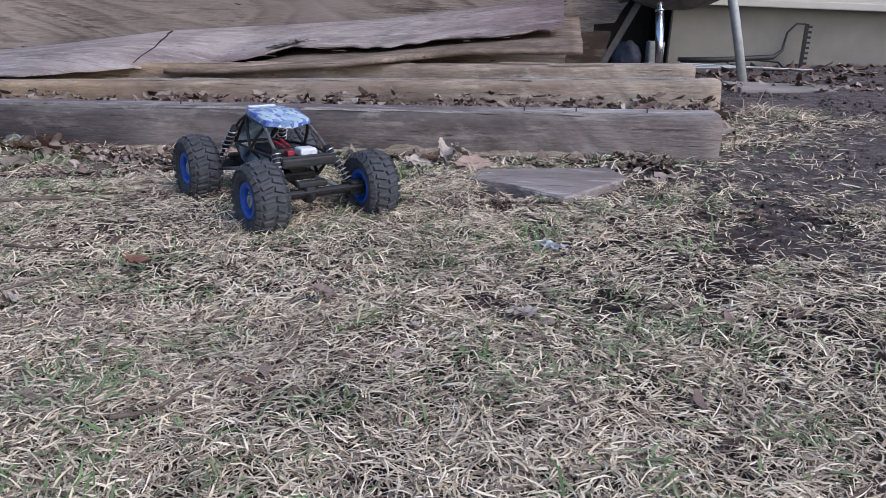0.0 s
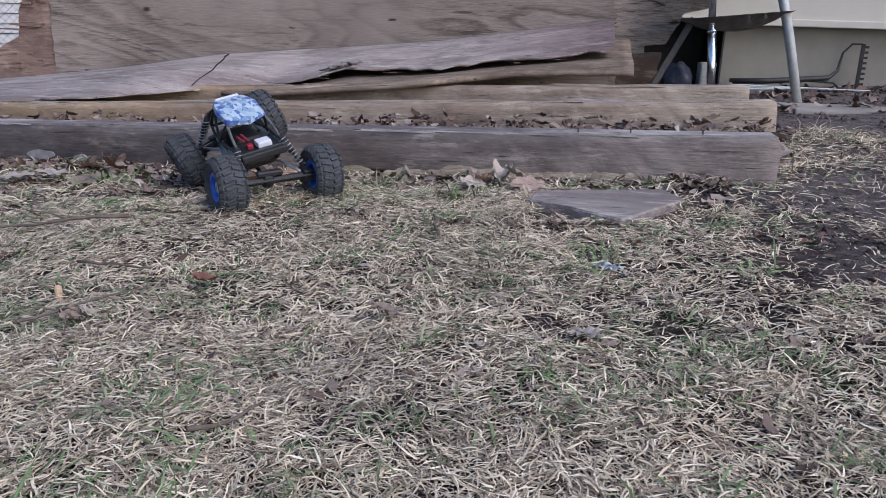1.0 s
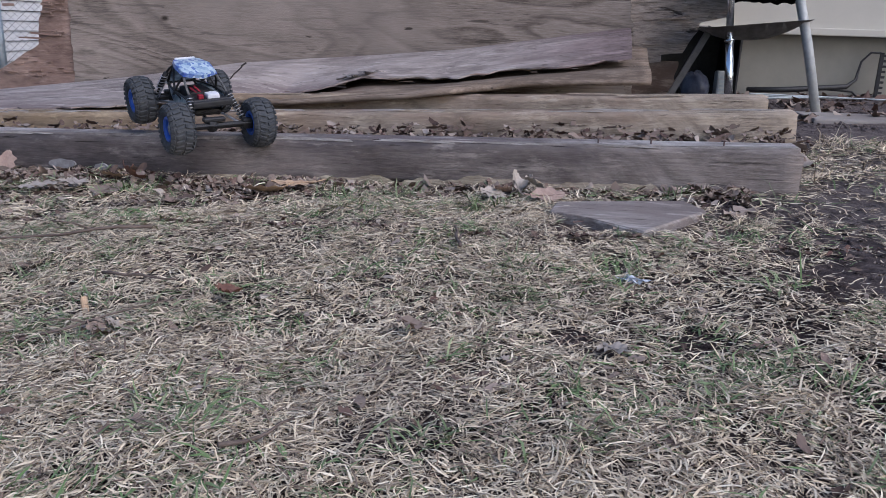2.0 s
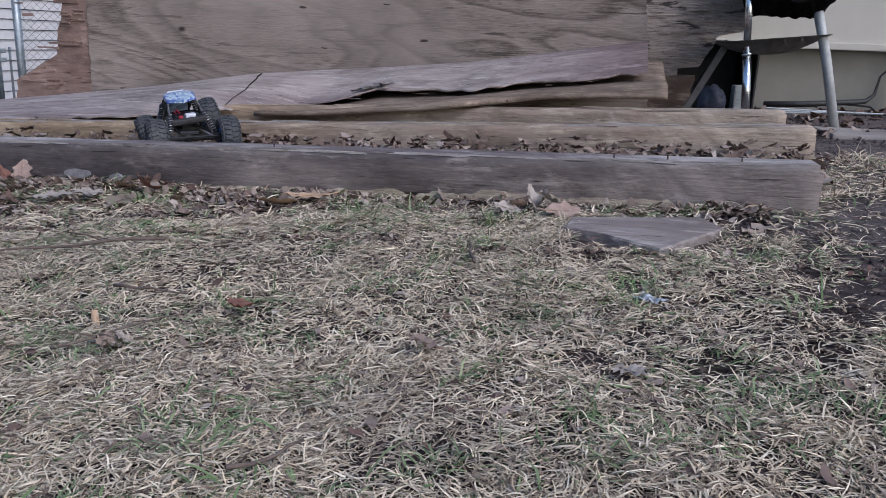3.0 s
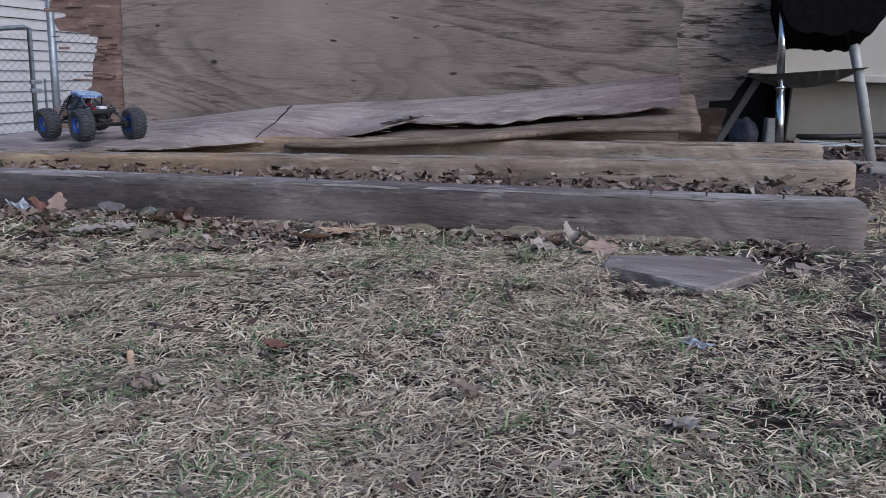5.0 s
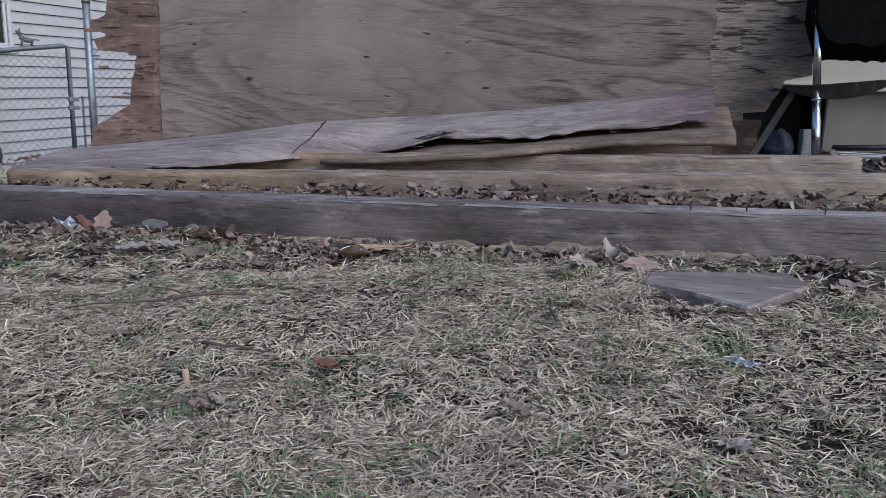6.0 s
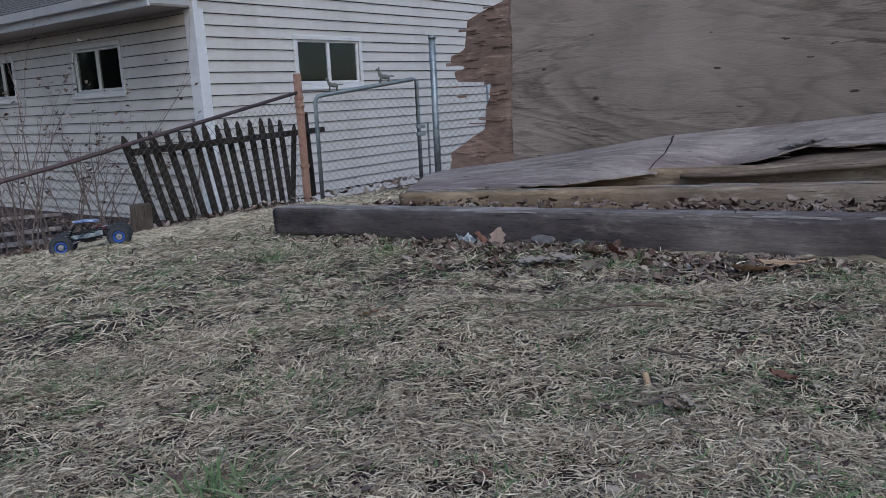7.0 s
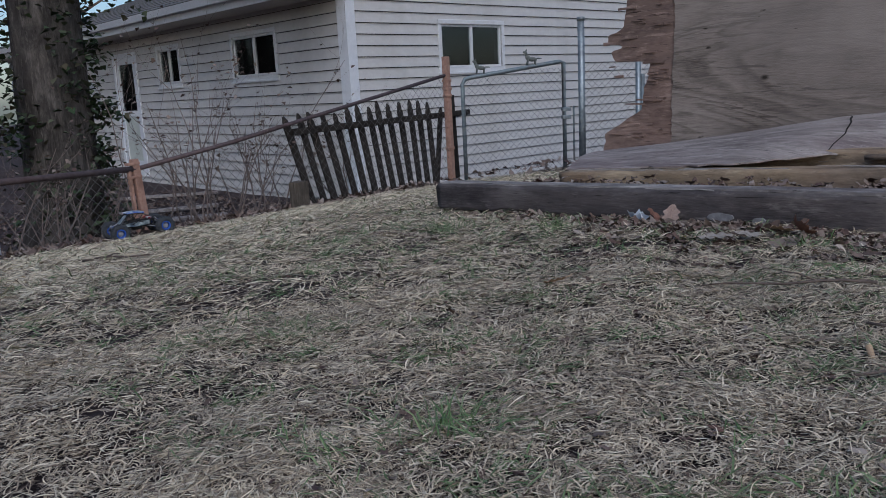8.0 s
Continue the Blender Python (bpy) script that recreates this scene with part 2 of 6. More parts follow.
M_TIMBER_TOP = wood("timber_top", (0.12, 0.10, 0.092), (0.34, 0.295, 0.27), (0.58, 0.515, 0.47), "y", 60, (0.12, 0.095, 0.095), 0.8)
M_TIMBER_BROWN = wood("brown_timber", (0.11, 0.079, 0.058), (0.33, 0.256, 0.195), (0.56, 0.452, 0.35), "y", 55, (0.21, 0.15, 0.115), 1.0, (0.37, 0.30, 0.238), end=(0.7, 1.8, (1.0, 0.91, 0.75), 0.9))
M_ROT = wood("rotten_wood", (0.12, 0.086, 0.062), (0.33, 0.26, 0.19), (0.58, 0.48, 0.36), "y", 70, (0.15, 0.13, 0.07), 1.0)
M_PLY = plywood_mat("plywood_face", (0.085, 0.069, 0.056), (0.222, 0.184, 0.155), (0.325, 0.277, 0.24), (0.145, 0.122, 0.106))
M_PLY_INNER = wood("torn_ply", (0.095, 0.055, 0.043), (0.255, 0.163, 0.128), (0.40, 0.28, 0.225), "y", 40, (0.17, 0.12, 0.098), 1.0, (0.27, 0.185, 0.15))
def cracked_wood(name, dark, mid, light):
    """Old ply checked into short lifted strips."""
    m = Mat(name, 0.9, 0.0, 0.15)
    fib = m.noise(180, 8, 0.75, (1, 0.12, 1), 0.3)
    col = m.ramp(fib, (0.34, dark), (0.5, mid), (0.66, light))
    cr = m.ramp(m.noise(42, 5, 0.6, (1, 0.17, 1), 0.6), (0.36, 1.0), (0.41, 0.0))
    col = m.mix(m.ramp(m.noise(3.0, 5, 0.6), (0.45, 0.0), (0.65, 0.6)), col, tuple(0.7 * c for c in mid))
    col = m.mix(cr, col, tuple(0.5 * c for c in dark))
    return m.color(col).bump(m.mix(cr, fib, (0, 0, 0)), 1.0, 0.006).m


M_PLY_ROUGH = cracked_wood("flaking_ply", (0.13, 0.103, 0.084), (0.33, 0.269, 0.222), (0.48, 0.402, 0.338))
M_VENEER = wood("grey_veneer", (0.15, 0.118, 0.105), (0.335, 0.272, 0.244), (0.52, 0.438, 0.396), "y", 50, (0.20, 0.155, 0.150), 0.8, (0.38, 0.325, 0.298), end=(0.40, -0.30, (0.62, 0.53, 0.56), 0.85))
M_CORE = wood("board_core", (0.075, 0.052, 0.039), (0.19, 0.137, 0.104), (0.31, 0.235, 0.18), "y", 45, (0.10, 0.065, 0.05), 0.6)
M_CRUST = worn("pale_crust", (0.15, 0.145, 0.15), (0.30, 0.295, 0.30), 70, 0.95, 0, 0.4, (0.12, 0.11, 0.11))
M_PLANK = wood("plank_wood", (0.15, 0.121, 0.108), (0.35, 0.295, 0.265), (0.55, 0.475, 0.43), "y", 60, (0.21, 0.172, 0.158), 1.0)
M_PICKET = wood("picket_wood", (0.014, 0.011, 0.010), (0.031, 0.025, 0.021), (0.06, 0.049, 0.041), "z", 60, (0.02, 0.016, 0.014), 0.6)
M_STUMP = wood("post_wood", (0.04, 0.031, 0.025), (0.085, 0.067, 0.052), (0.15, 0.12, 0.093), "z", 60)
M_BARK = wood("bark", (0.018, 0.014, 0.012), (0.058, 0.048, 0.041), (0.15, 0.125, 0.107), "z", 22, (0.03, 0.025, 0.022), 1.0)
M_TWIG = worn("twig_bark", (0.06, 0.045, 0.038), (0.16, 0.125, 0.105), 60)
M_STEM = worn("shrub_bark", (0.11, 0.085, 0.075), (0.24, 0.19, 0.165), 60)
M_SIDING = worn("vinyl_siding", (0.51, 0.489, 0.462), (0.575, 0.553, 0.527), 14, 0.5, 0, 0.05, (0.445, 0.422, 0.392), 0.4)
# near-black wall backing: the shade under the siding laps, put into colour
M_LAP_SHADE = worn("lap_shade", (0.03, 0.03, 0.03), (0.06, 0.058, 0.055), 14, 0.9)
M_WHITE = worn("white_paint", (0.66, 0.67, 0.69), (0.74, 0.75, 0.77), 20, 0.5, 0, 0.05, (0.58, 0.59, 0.60), 0.4)
M_PANEL = worn("door_panel", (0.50, 0.53, 0.48), (0.62, 0.65, 0.60), 9, 0.35, 0, 0.05, (0.40, 0.43, 0.39), 0.5)
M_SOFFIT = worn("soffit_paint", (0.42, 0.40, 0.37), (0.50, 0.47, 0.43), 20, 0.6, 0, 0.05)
M_SHINGLE = worn("roof_shingle", (0.10, 0.095, 0.09), (0.19, 0.18, 0.17), 40, 0.9, 0, 0.5)
M_FRAME = worn("window_frame", (0.60, 0.60, 0.60), (0.70, 0.70, 0.70), 30, 0.45, 0, 0.05, (0.5, 0.5, 0.5), 0.4)
M_GALV = worn("galvanised_steel", (0.26, 0.29, 0.30), (0.42, 0.46, 0.47), 35, 0.5, 0.7, 0.15, (0.17, 0.17, 0.165), 0.5)
M_WIRE = worn("old_wire", (0.085, 0.08, 0.08), (0.20, 0.185, 0.18), 30, 0.6, 0.3, 0.1, (0.10, 0.06, 0.045))
M_GATEWIRE = worn("gate_wire", (0.13, 0.13, 0.135), (0.24, 0.24, 0.245), 30, 0.5, 0.5, 0.1)
M_GREENPIPE = worn("green_gate_pipe", (0.14, 0.175, 0.185), (0.26, 0.30, 0.315), 30, 0.55, 0.3, 0.15, (0.17, 0.11, 0.08))
M_RUST = worn("rusty_post", (0.30, 0.17, 0.125), (0.47, 0.30, 0.23), 45, 0.85, 0.1, 0.3, (0.19, 0.105, 0.075))
M_RAIL = worn("rusty_rail", (0.07, 0.05, 0.05), (0.15, 0.115, 0.115), 45, 0.75, 0.2, 0.3, (0.09, 0.055, 0.05))
M_SLAB = worn("concrete_strip", (0.20, 0.18, 0.165), (0.30, 0.275, 0.255), 18, 0.9, 0, 0.4, (0.13, 0.105, 0.095))
M_SHED = worn("shed_panel", (0.44, 0.42, 0.37), (0.50, 0.48, 0.42), 6, 0.6, 0, 0.05, (0.48, 0.46, 0.40), 0.3)
M_FOUND = worn("shed_foundation", (0.19, 0.181, 0.155), (0.25, 0.238, 0.203), 5, 0.8, 0, 0.1, (0.13, 0.123, 0.106), 0.2)
M_CHROME = worn("chrome_leg", (0.55, 0.60, 0.64), (0.72, 0.76, 0.80), 25, 0.22, 1.0, 0.05, (0.35, 0.37, 0.38), 0.5)
M_LEGPAINT = worn("grey_leg_paint", (0.30, 0.31, 0.30), (0.44, 0.45, 0.44), 40, 0.6, 0.2, 0.1, (0.22, 0.20, 0.18))
M_SEAT = worn("seat_underside", (0.004, 0.004, 0.004), (0.010, 0.010, 0.010), 60, 1.0, 0, 0.6, spec=0.05)
M_BRACE = worn("dark_steel", (0.05, 0.048, 0.045), (0.11, 0.105, 0.10), 25, 0.7, 0.2, 0.2)
M_PLATE = worn("bent_plate", (0.12, 0.115, 0.11), (0.27, 0.26, 0.245), 25, 0.7, 0.2, 0.2)
M_BLACK = worn("black_plastic", (0.012, 0.012, 0.013), (0.028, 0.028, 0.03), 60, 0.55, 0, 0.1)
M_GLASS_BAG = worn("printed_bag", (0.02, 0.025, 0.045), (0.09, 0.10, 0.14), 30, 0.4, 0, 0.3, (0.22, 0.03, 0.035))
M_TYRE = worn("tyre_rubber", (0.034, 0.038, 0.044), (0.066, 0.070, 0.076), 90, 0.8, 0, 0.3, (0.10, 0.098, 0.098))
M_RIM = worn("blue_rim", (0.03, 0.085, 0.38), (0.055, 0.14, 0.52), 40, 0.45, 0.1, 0.05)
M_SILVER = worn("silver_hub", (0.26, 0.27, 0.29), (0.42, 0.43, 0.45), 40, 0.45, 0.35, 0.05)
M_CAGE = worn("scuffed_cage", (0.03, 0.03, 0.032), (0.16, 0.155, 0.15), 140, 0.6, 0.2, 0.1)
M_COIL = worn("steel_coil", (0.20, 0.20, 0.21), (0.42, 0.42, 0.44), 60, 0.4, 0.7, 0.05)
M_RED = worn("red_lead", (0.16, 0.01, 0.02), (0.26, 0.02, 0.035), 40, 0.5)
M_ESC = worn("white_case", (0.50, 0.51, 0.55), (0.64, 0.65, 0.68), 30, 0.5)
m = Mat("roof_print", 0.35, 0.0, 0.5)
rv = m.t.nodes.new("ShaderNodeTexVoronoi")
rv.inputs["Scale"].default_value = 100
m.link(m.coords((1, 1.6, 1), (0, 0, 0.6)), rv.inputs["Vector"])
sep = m.t.nodes.new("ShaderNodeSeparateXYZ")
m.link(m.coords(), sep.inputs[0])
away = m.t.nodes.new("ShaderNodeMath")
away.operation = "ABSOLUTE"
m.link(sep.outputs["Y"], away.inputs[0])
spread = m.t.nodes.new("ShaderNodeMath")
spread.operation = "MULTIPLY"
spread.inputs[1].default_value = 22.0
m.link(away.outputs[0], spread.inputs[0])
edge = m.ramp(m.mix(0.45, spread.outputs[0], m.noise(45, 3, 0.6)), (0.56, 0.0), (0.62, 1.0))
tone = m.ramp(rv.outputs["Color"], (0.12, (0.03, 0.07, 0.30)), (0.3, (0.10, 0.17, 0.36)), (0.5, (0.26, 0.36, 0.46)), (0.75, (0.46, 0.54, 0.58)))
M_ROOF = m.color(m.mix(edge, tone, (0.035, 0.075, 0.30))).m
m = Mat("body_print", 0.4, 0.0, 0.5)
M_SIDE = m.color(m.ramp(m.noise(38, 3, 0.5), (0.38, (0.10, 0.14, 0.20)), (0.5, (0.30, 0.37, 0.41)), (0.62, (0.58, 0.63, 0.65)))).m
m = Mat("window_glass", 0.04, 0.0, 0.5)
m.b.inputs["Transmission Weight"].default_value = 1.0
m.b.inputs["IOR"].default_value = 1.52
M_GLASS = m.color((0.42, 0.46, 0.47)).m
# near-black, so the rooms look unlit through the panes
M_INSIDE = worn("unlit_room", (0.02, 0.02, 0.022), (0.04, 0.04, 0.043), 4, 0.9)
M_PAPER = worn("paper_scrap", (0.55, 0.60, 0.66), (0.72, 0.75, 0.78), 40, 0.8)
M_FILTER = worn("cork_paper", (0.42, 0.28, 0.17), (0.52, 0.38, 0.25), 80, 0.8)
M_TANLEAF = worn("tan_leaf", (0.33, 0.22, 0.135), (0.47, 0.34, 0.23), 60, 0.7, 0, 0.3)
M_PALELEAF = worn("pale_leaf", (0.26, 0.22, 0.18), (0.44, 0.385, 0.33), 60, 0.8, 0, 0.3)
M_REDLEAF = worn("red_leaf", (0.13, 0.06, 0.045), (0.24, 0.125, 0.09), 60, 0.8, 0, 0.3)
M_PINKLEAF = worn("pinkish_leaf", (0.24, 0.165, 0.135), (0.36, 0.27, 0.225), 60, 0.8, 0, 0.3)
M_FIGURE = worn("figure_grey", (0.10, 0.11, 0.10), (0.20, 0.21, 0.19), 50, 0.8)

# ---- ground ----
bm = bmesh.new()
N = 150
grid = {}
for i in range(N + 1):
    for j in range(N + 1):
        u, v = (i / N * 2 - 1), (j / N * 2 - 1)
        x, y = 1 + 3.5 * u + 70 * u ** 5, 2 + 3.5 * v + 70 * v ** 5
        grid[i, j] = bm.verts.new((x, y, zg(x, y)))
for i in range(N):
    for j in range(N):
        bm.faces.new((grid[i, j], grid[i + 1, j], grid[i + 1, j + 1], grid[i, j + 1]))
tagged(part("ground", bm, M_SOIL, smooth=True), "dark crumbly soil under a dormant winter lawn", "ground", kind="structure")


# ---- timbers ----
def timber(a, b, h, w, material, label, seed):
    """A landscape timber: rounded edges, worn along its length, ends a little broken."""
    rnd = random.Random(seed)
    a, b = Vector(a), Vector(b)
    d = b - a
    prof = []
    r = min(h, w) * 0.17
    for cx, cy, a0 in ((w - r, h - r, 0), (r, h - r, 90), (r, r, 180), (w - r, r, 270)):
        for k in range(5):
            t = radians(a0 + 22.5 * k)
            prof.append((cx + r * math.cos(t), cy + r * math.sin(t)))
    bm = bmesh.new()
    rings, n = [], 90
    for i in range(n + 1):
        y = d.length * i / n
        ring = []
        for k, (px, pz) in enumerate(prof):
            e = noise.noise((px * 16 + seed * 7, y * 2.2, pz * 16)) * 0.004 + noise.noise((px * 60, y * 9 + seed, pz * 60)) * 0.0018
            low = max(0.0, 0.35 - pz / h) * max(0.0, noise.noise((y * 5, seed, 1))) * 0.05
            q = Vector((px - w / 2, 0, pz - h / 2))
            q *= 1 + (e - low) / max(0.02, q.length)
            ring.append(bm.verts.new((q.x + w / 2, y + (rnd.uniform(-.004, .004) if i in (0, n) else 0), q.z + h / 2)))
        rings.append(ring)
    m = len(prof)
    for p, q in zip(rings, rings[1:]):
        for k in range(m):
            bm.faces.new((p[k], p[(k + 1) % m], q[(k + 1) % m], q[k]))
    bm.faces.new(rings[0])
    bm.faces.new(rings[-1][::-1])
    ob = tagged(part("landscape_timber", bm, material, smooth=True), label, "timber", "landscape timbers")
    yv = d.normalized()
    xv = Vector((yv.y, -yv.x, 0)).normalized()
    ob.matrix_world = Matrix.Translation(a) @ Matrix((xv, yv, xv.cross(yv))).transposed().to_4x4()
    return ob


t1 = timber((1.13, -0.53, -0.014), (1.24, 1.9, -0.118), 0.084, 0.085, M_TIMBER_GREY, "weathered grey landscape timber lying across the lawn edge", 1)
t2 = timber((1.62, -0.625, 0.016), (1.62, 1.70, -0.104), 0.075, 0.09, M_TIMBER_BROWN, "brown splintered landscape timber lying behind the grey timber", 2)
t3 = timber((1.96, -0.625, 0.025), (2.0, 1.5, -0.07), 0.074, 0.09, M_TIMBER_BROWN, "brown landscape timber under the warped board", 3)


def nail(parent, x, y, z):
    bm = bmesh.new()
    tube(bm, [(x, y, z - 0.01), (x, y, z + 0.012)], 0.0014, 6)
    tube(bm, [(x, y, z + 0.012), (x, y, z + 0.0135)], 0.004, 8)
    return part("nail", bm, M_RAIL, parent, "bent rusty nail")


for y in (0.12, 0.24, 0.33, 0.98):
    nail(t1, 0.022, y, 0.082)

def splinters(parent, material, n, spans, seed, length=(0.05, 0.22)):
    """Raised slivers of wood along a timber: spans of (x0, x1, z) across it."""
    rnd = random.Random(seed)
    for k in range(n):
        x0, x1, z = spans[k % len(spans)]
        L, w = rnd.uniform(*length), rnd.uniform(0.002, 0.006)
        y, x = rnd.uniform(0.02, 2.2), rnd.uniform(x0, x1)
        bm = bmesh.new()
        vs = [bm.verts.new(p) for p in ((-w, 0, 0), (w, 0.01, 0), (w * 0.4, L, 0), (-w * 0.4, L * 0.9, 0), (-w * 0.8, 0.004, 0.003), (w * 0.8, 0.012, 0.0026), (w * 0.3, L * 0.95, 0.002), (-w * 0.3, L * 0.85, 0.0022))]
        for f in ((0, 3, 2, 1), (4, 5, 6, 7), (0, 1, 5, 4), (1, 2, 6, 5), (2, 3, 7, 6), (3, 0, 4, 7)):
            bm.faces.new([vs[i] for i in f])
        ob = part("splinter", bm, material, parent)
        ob.matrix_basis = pose(x, y, z, rnd.uniform(-0.5, 1.5), rnd.uniform(-12, 12), rnd.uniform(-2.5, 2.5))


def top_strip(parent, length, w, h, material, seed, x0=0.010):
    """The lighter upper skin of a timber, ragged on its near side."""
    bm = bmesh.new()
    rows = []
    for i in range(121):
        y = 0.004 + (length - 0.008) * i / 120
        near = x0 + 0.006 * noise.noise((y * 5, seed, 0)) + 0.004 * noise.noise((y * 23, seed, 4))
        rows.append([[bm.verts.new((x, y, h + dz + 0.0012 * noise.noise((x * 40, y * 8, seed)))) for x in (near, w * 0.5, w - 0.012)] for dz in (0.0030, -0.004)])
    for a, b in zip(rows, rows[1:]):
        for k in range(2):
            bm.faces.new((a[0][k], a[0][k + 1], b[0][k + 1], b[0][k]))
            bm.faces.new((a[1][k + 1], a[1][k], b[1][k], b[1][k + 1]))
        bm.faces.new((a[1][0], a[0][0], b[0][0], b[1][0]))
        bm.faces.new((a[0][2], a[1][2], b[1][2], b[0][2]))
    for r in (rows[0], rows[-1]):
        for k in range(2):
            bm.faces.new((r[0][k], r[1][k], r[1][k + 1], r[0][k + 1]))
    part("bleached_top", bm, material, parent, "lighter top skin of the weathered timber")


def foot_strip(parent, y0, y1, material, seed):
    """Rotten fibres along the lower edge of a timber, ragged above."""
    bm = bmesh.new()
    rows = []
    n = int((y1 - y0) / 0.006)
    for i in range(n + 1):
        y = y0 + (y1 - y0) * i / n
        fade = min(1.0, (y - y0) * 12, (y1 - y) * 5)
        top = 0.006 + max(0.0, fade) * (0.012 + 0.014 * noise.noise((y * 5, seed, 0)) + 0.010 * noise.noise((y * 21, seed, 4)) + 0.006 * noise.noise((y * 70, seed, 8)))
        out = -0.0035 - 0.003 * noise.noise((y * 30, seed, 2))
        rows.append([bm.verts.new(p) for p in ((out, y, -0.002), (out + 0.001, y, max(0.003, top * 0.6)), (0.0005, y, max(0.005, top)), (0.012, y, -0.002))])
    for a, b in zip(rows, rows[1:]):
        for k in range(4):
            bm.faces.new((a[k], a[(k + 1) % 4], b[(k + 1) % 4], b[k]))
    for r in (rows[0], rows[-1]):
        bm.faces.new(r)
    part("rotten_edge", bm, material, parent, "crumbling tan rotten lower edge")


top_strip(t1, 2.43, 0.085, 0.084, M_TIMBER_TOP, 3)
def smear(parent, y0, y1, z0, z1, seed):
    """A thin pale crust with a ragged outline on the timber's face."""
    bm = bmesh.new()
    ring = []
    for k in range(28):
        a = 2 * math.pi * k / 28
        r = 0.8 + 0.22 * noise.noise((math.cos(a) * 1.3, math.sin(a) * 1.3, seed))
        ring.append(((y0 + y1) / 2 + (y1 - y0) / 2 * r * math.cos(a), (z0 + z1) / 2 + (z1 - z0) / 2 * r * math.sin(a)))
    lo = [bm.verts.new((0.002, y, z)) for y, z in ring]
    hi = [bm.verts.new((-0.0035, y, z)) for y, z in ring]
    bm.faces.new(hi)
    bm.faces.new(lo[::-1])
    for k in range(28):
        bm.faces.new((lo[k], lo[(k + 1) % 28], hi[(k + 1) % 28], hi[k]))
    part("lichen_crust", bm, M_CRUST, parent, "pale grey crust on the timber face")


smear(t1, 1.38, 1.465, 0.012, 0.036, 3)
smear(t1, 1.31, 1.35, 0.012, 0.028, 8)
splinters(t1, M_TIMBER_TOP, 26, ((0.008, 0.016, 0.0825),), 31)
foot_strip(t1, 0.02, 1.15, M_ROT, 9)
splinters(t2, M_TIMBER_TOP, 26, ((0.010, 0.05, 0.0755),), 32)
splinters(t2, M_TIMBER_BROWN, 26, ((0.008, 0.02, 0.073), (0.02, 0.06, 0.076)), 33)
splinters(t3, M_TIMBER_BROWN, 16, ((0.008, 0.04, 0.0745),), 34)

# ---- the plywood sheet, torn at both ends ----
plywood = tagged(new("plywood_sheet"), "large weathered plywood sheet on edge with torn ends", "plywood")
plywood.matrix_world = pose(2.625, 0, 0, 0, 2.0, 0)


def ragged_sheet(left, right, z0, z1, x0, x1, step=0.008):
    """An upright sheet in the y-z plane between two ragged edges given as functions of z."""
    bm = bmesh.new()
    n = int((z1 - z0) / step)
    rows = []
    for i in range(n + 1):
        z = z0 + (z1 - z0) * i / n
        l, r = left(z), right(z)
        rows.append([[bm.verts.new((x, r + (l - r) * k / 12, z)) for k in range(13)] for x in (x0, x1)])
    for a, b in zip(rows, rows[1:]):
        for k in range(12):
            bm.faces.new((a[0][k], a[0][k + 1], b[0][k + 1], b[0][k]))
            bm.faces.new((a[1][k + 1], a[1][k], b[1][k], b[1][k + 1]))
        bm.faces.new((a[0][12], a[1][12], b[1][12], b[0][12]))
        bm.faces.new((a[1][0], a[0][0], b[0][0], b[1][0]))
    for r, f in ((rows[0], 1), (rows[-1], -1)):
        for k in range(12):
            bm.faces.new((r[0][k], r[1][k], r[1][k + 1], r[0][k + 1])[::f])
    return bm


def jag(z, s, amp=0.02):
    return amp * (noise.noise((z * 9, s, 0)) + 0.8 * noise.noise((z * 31, s, 3)) + 0.25 * noise.noise((z * 60, s, 7)))


def left_torn(z):
    base = float(np.interp(z, (-0.1, 0.02, 0.06, 0.10, 0.131, 0.22, 0.26, 0.338, 0.346, 0.394, 0.405, 0.418, 0.426, 0.466, 0.478, 0.498, 0.557, 0.62, 0.65, 0.684, 0.75, 1.3),
                           (2.24, 2.23, 2.15, 2.09, 2.035, 2.03, 2.005, 1.995, 2.18, 2.205, 2.15, 2.14, 2.215, 2.225, 2.17, 2.14, 2.13, 2.12, 2.04, 1.93, 1.86, 1.82)))
    return base + jag(z, 1, 0.010)


def right_torn(z):
    base = float(np.interp(z, (-0.1, 0.145, 0.153, 0.18, 0.188, 0.219, 0.27, 0.291, 0.30, 0.31, 1.3), (-0.30, -0.30, -0.385, -0.385, -0.455, -0.47, -0.50, -0.50, -0.545, -0.585, -0.56)))
    return base + jag(z, 5, 0.006)


part("face_veneer", ragged_sheet(lambda z: min(1.88 + jag(z, 9, 0.012), left_torn(z) - 0.03), lambda z: -0.27 + jag(z, 11, 0.02), -0.1, 1.22, -0.004, 0.002), M_PLY, plywood, "grey-brown face veneer with flowing grain")
part("torn_ply", ragged_sheet(left_torn, lambda z: 0.8, -0.1, 1.22, 0.0025, 0.012), M_PLY_INNER, plywood, "reddish torn inner ply")
part("flaking_ply", ragged_sheet(lambda z: 0.79, right_torn, -0.1, 1.22, 0.0025, 0.012), M_PLY_ROUGH, plywood, "dark cracked and flaking inner ply")
part("lower_ply", ragged_sheet(lambda z: 0.5, lambda z: -0.44 + jag(z, 4, 0.012), -0.1, 0.16, 0.013, 0.02), M_CORE, plywood, "brown lower ply")
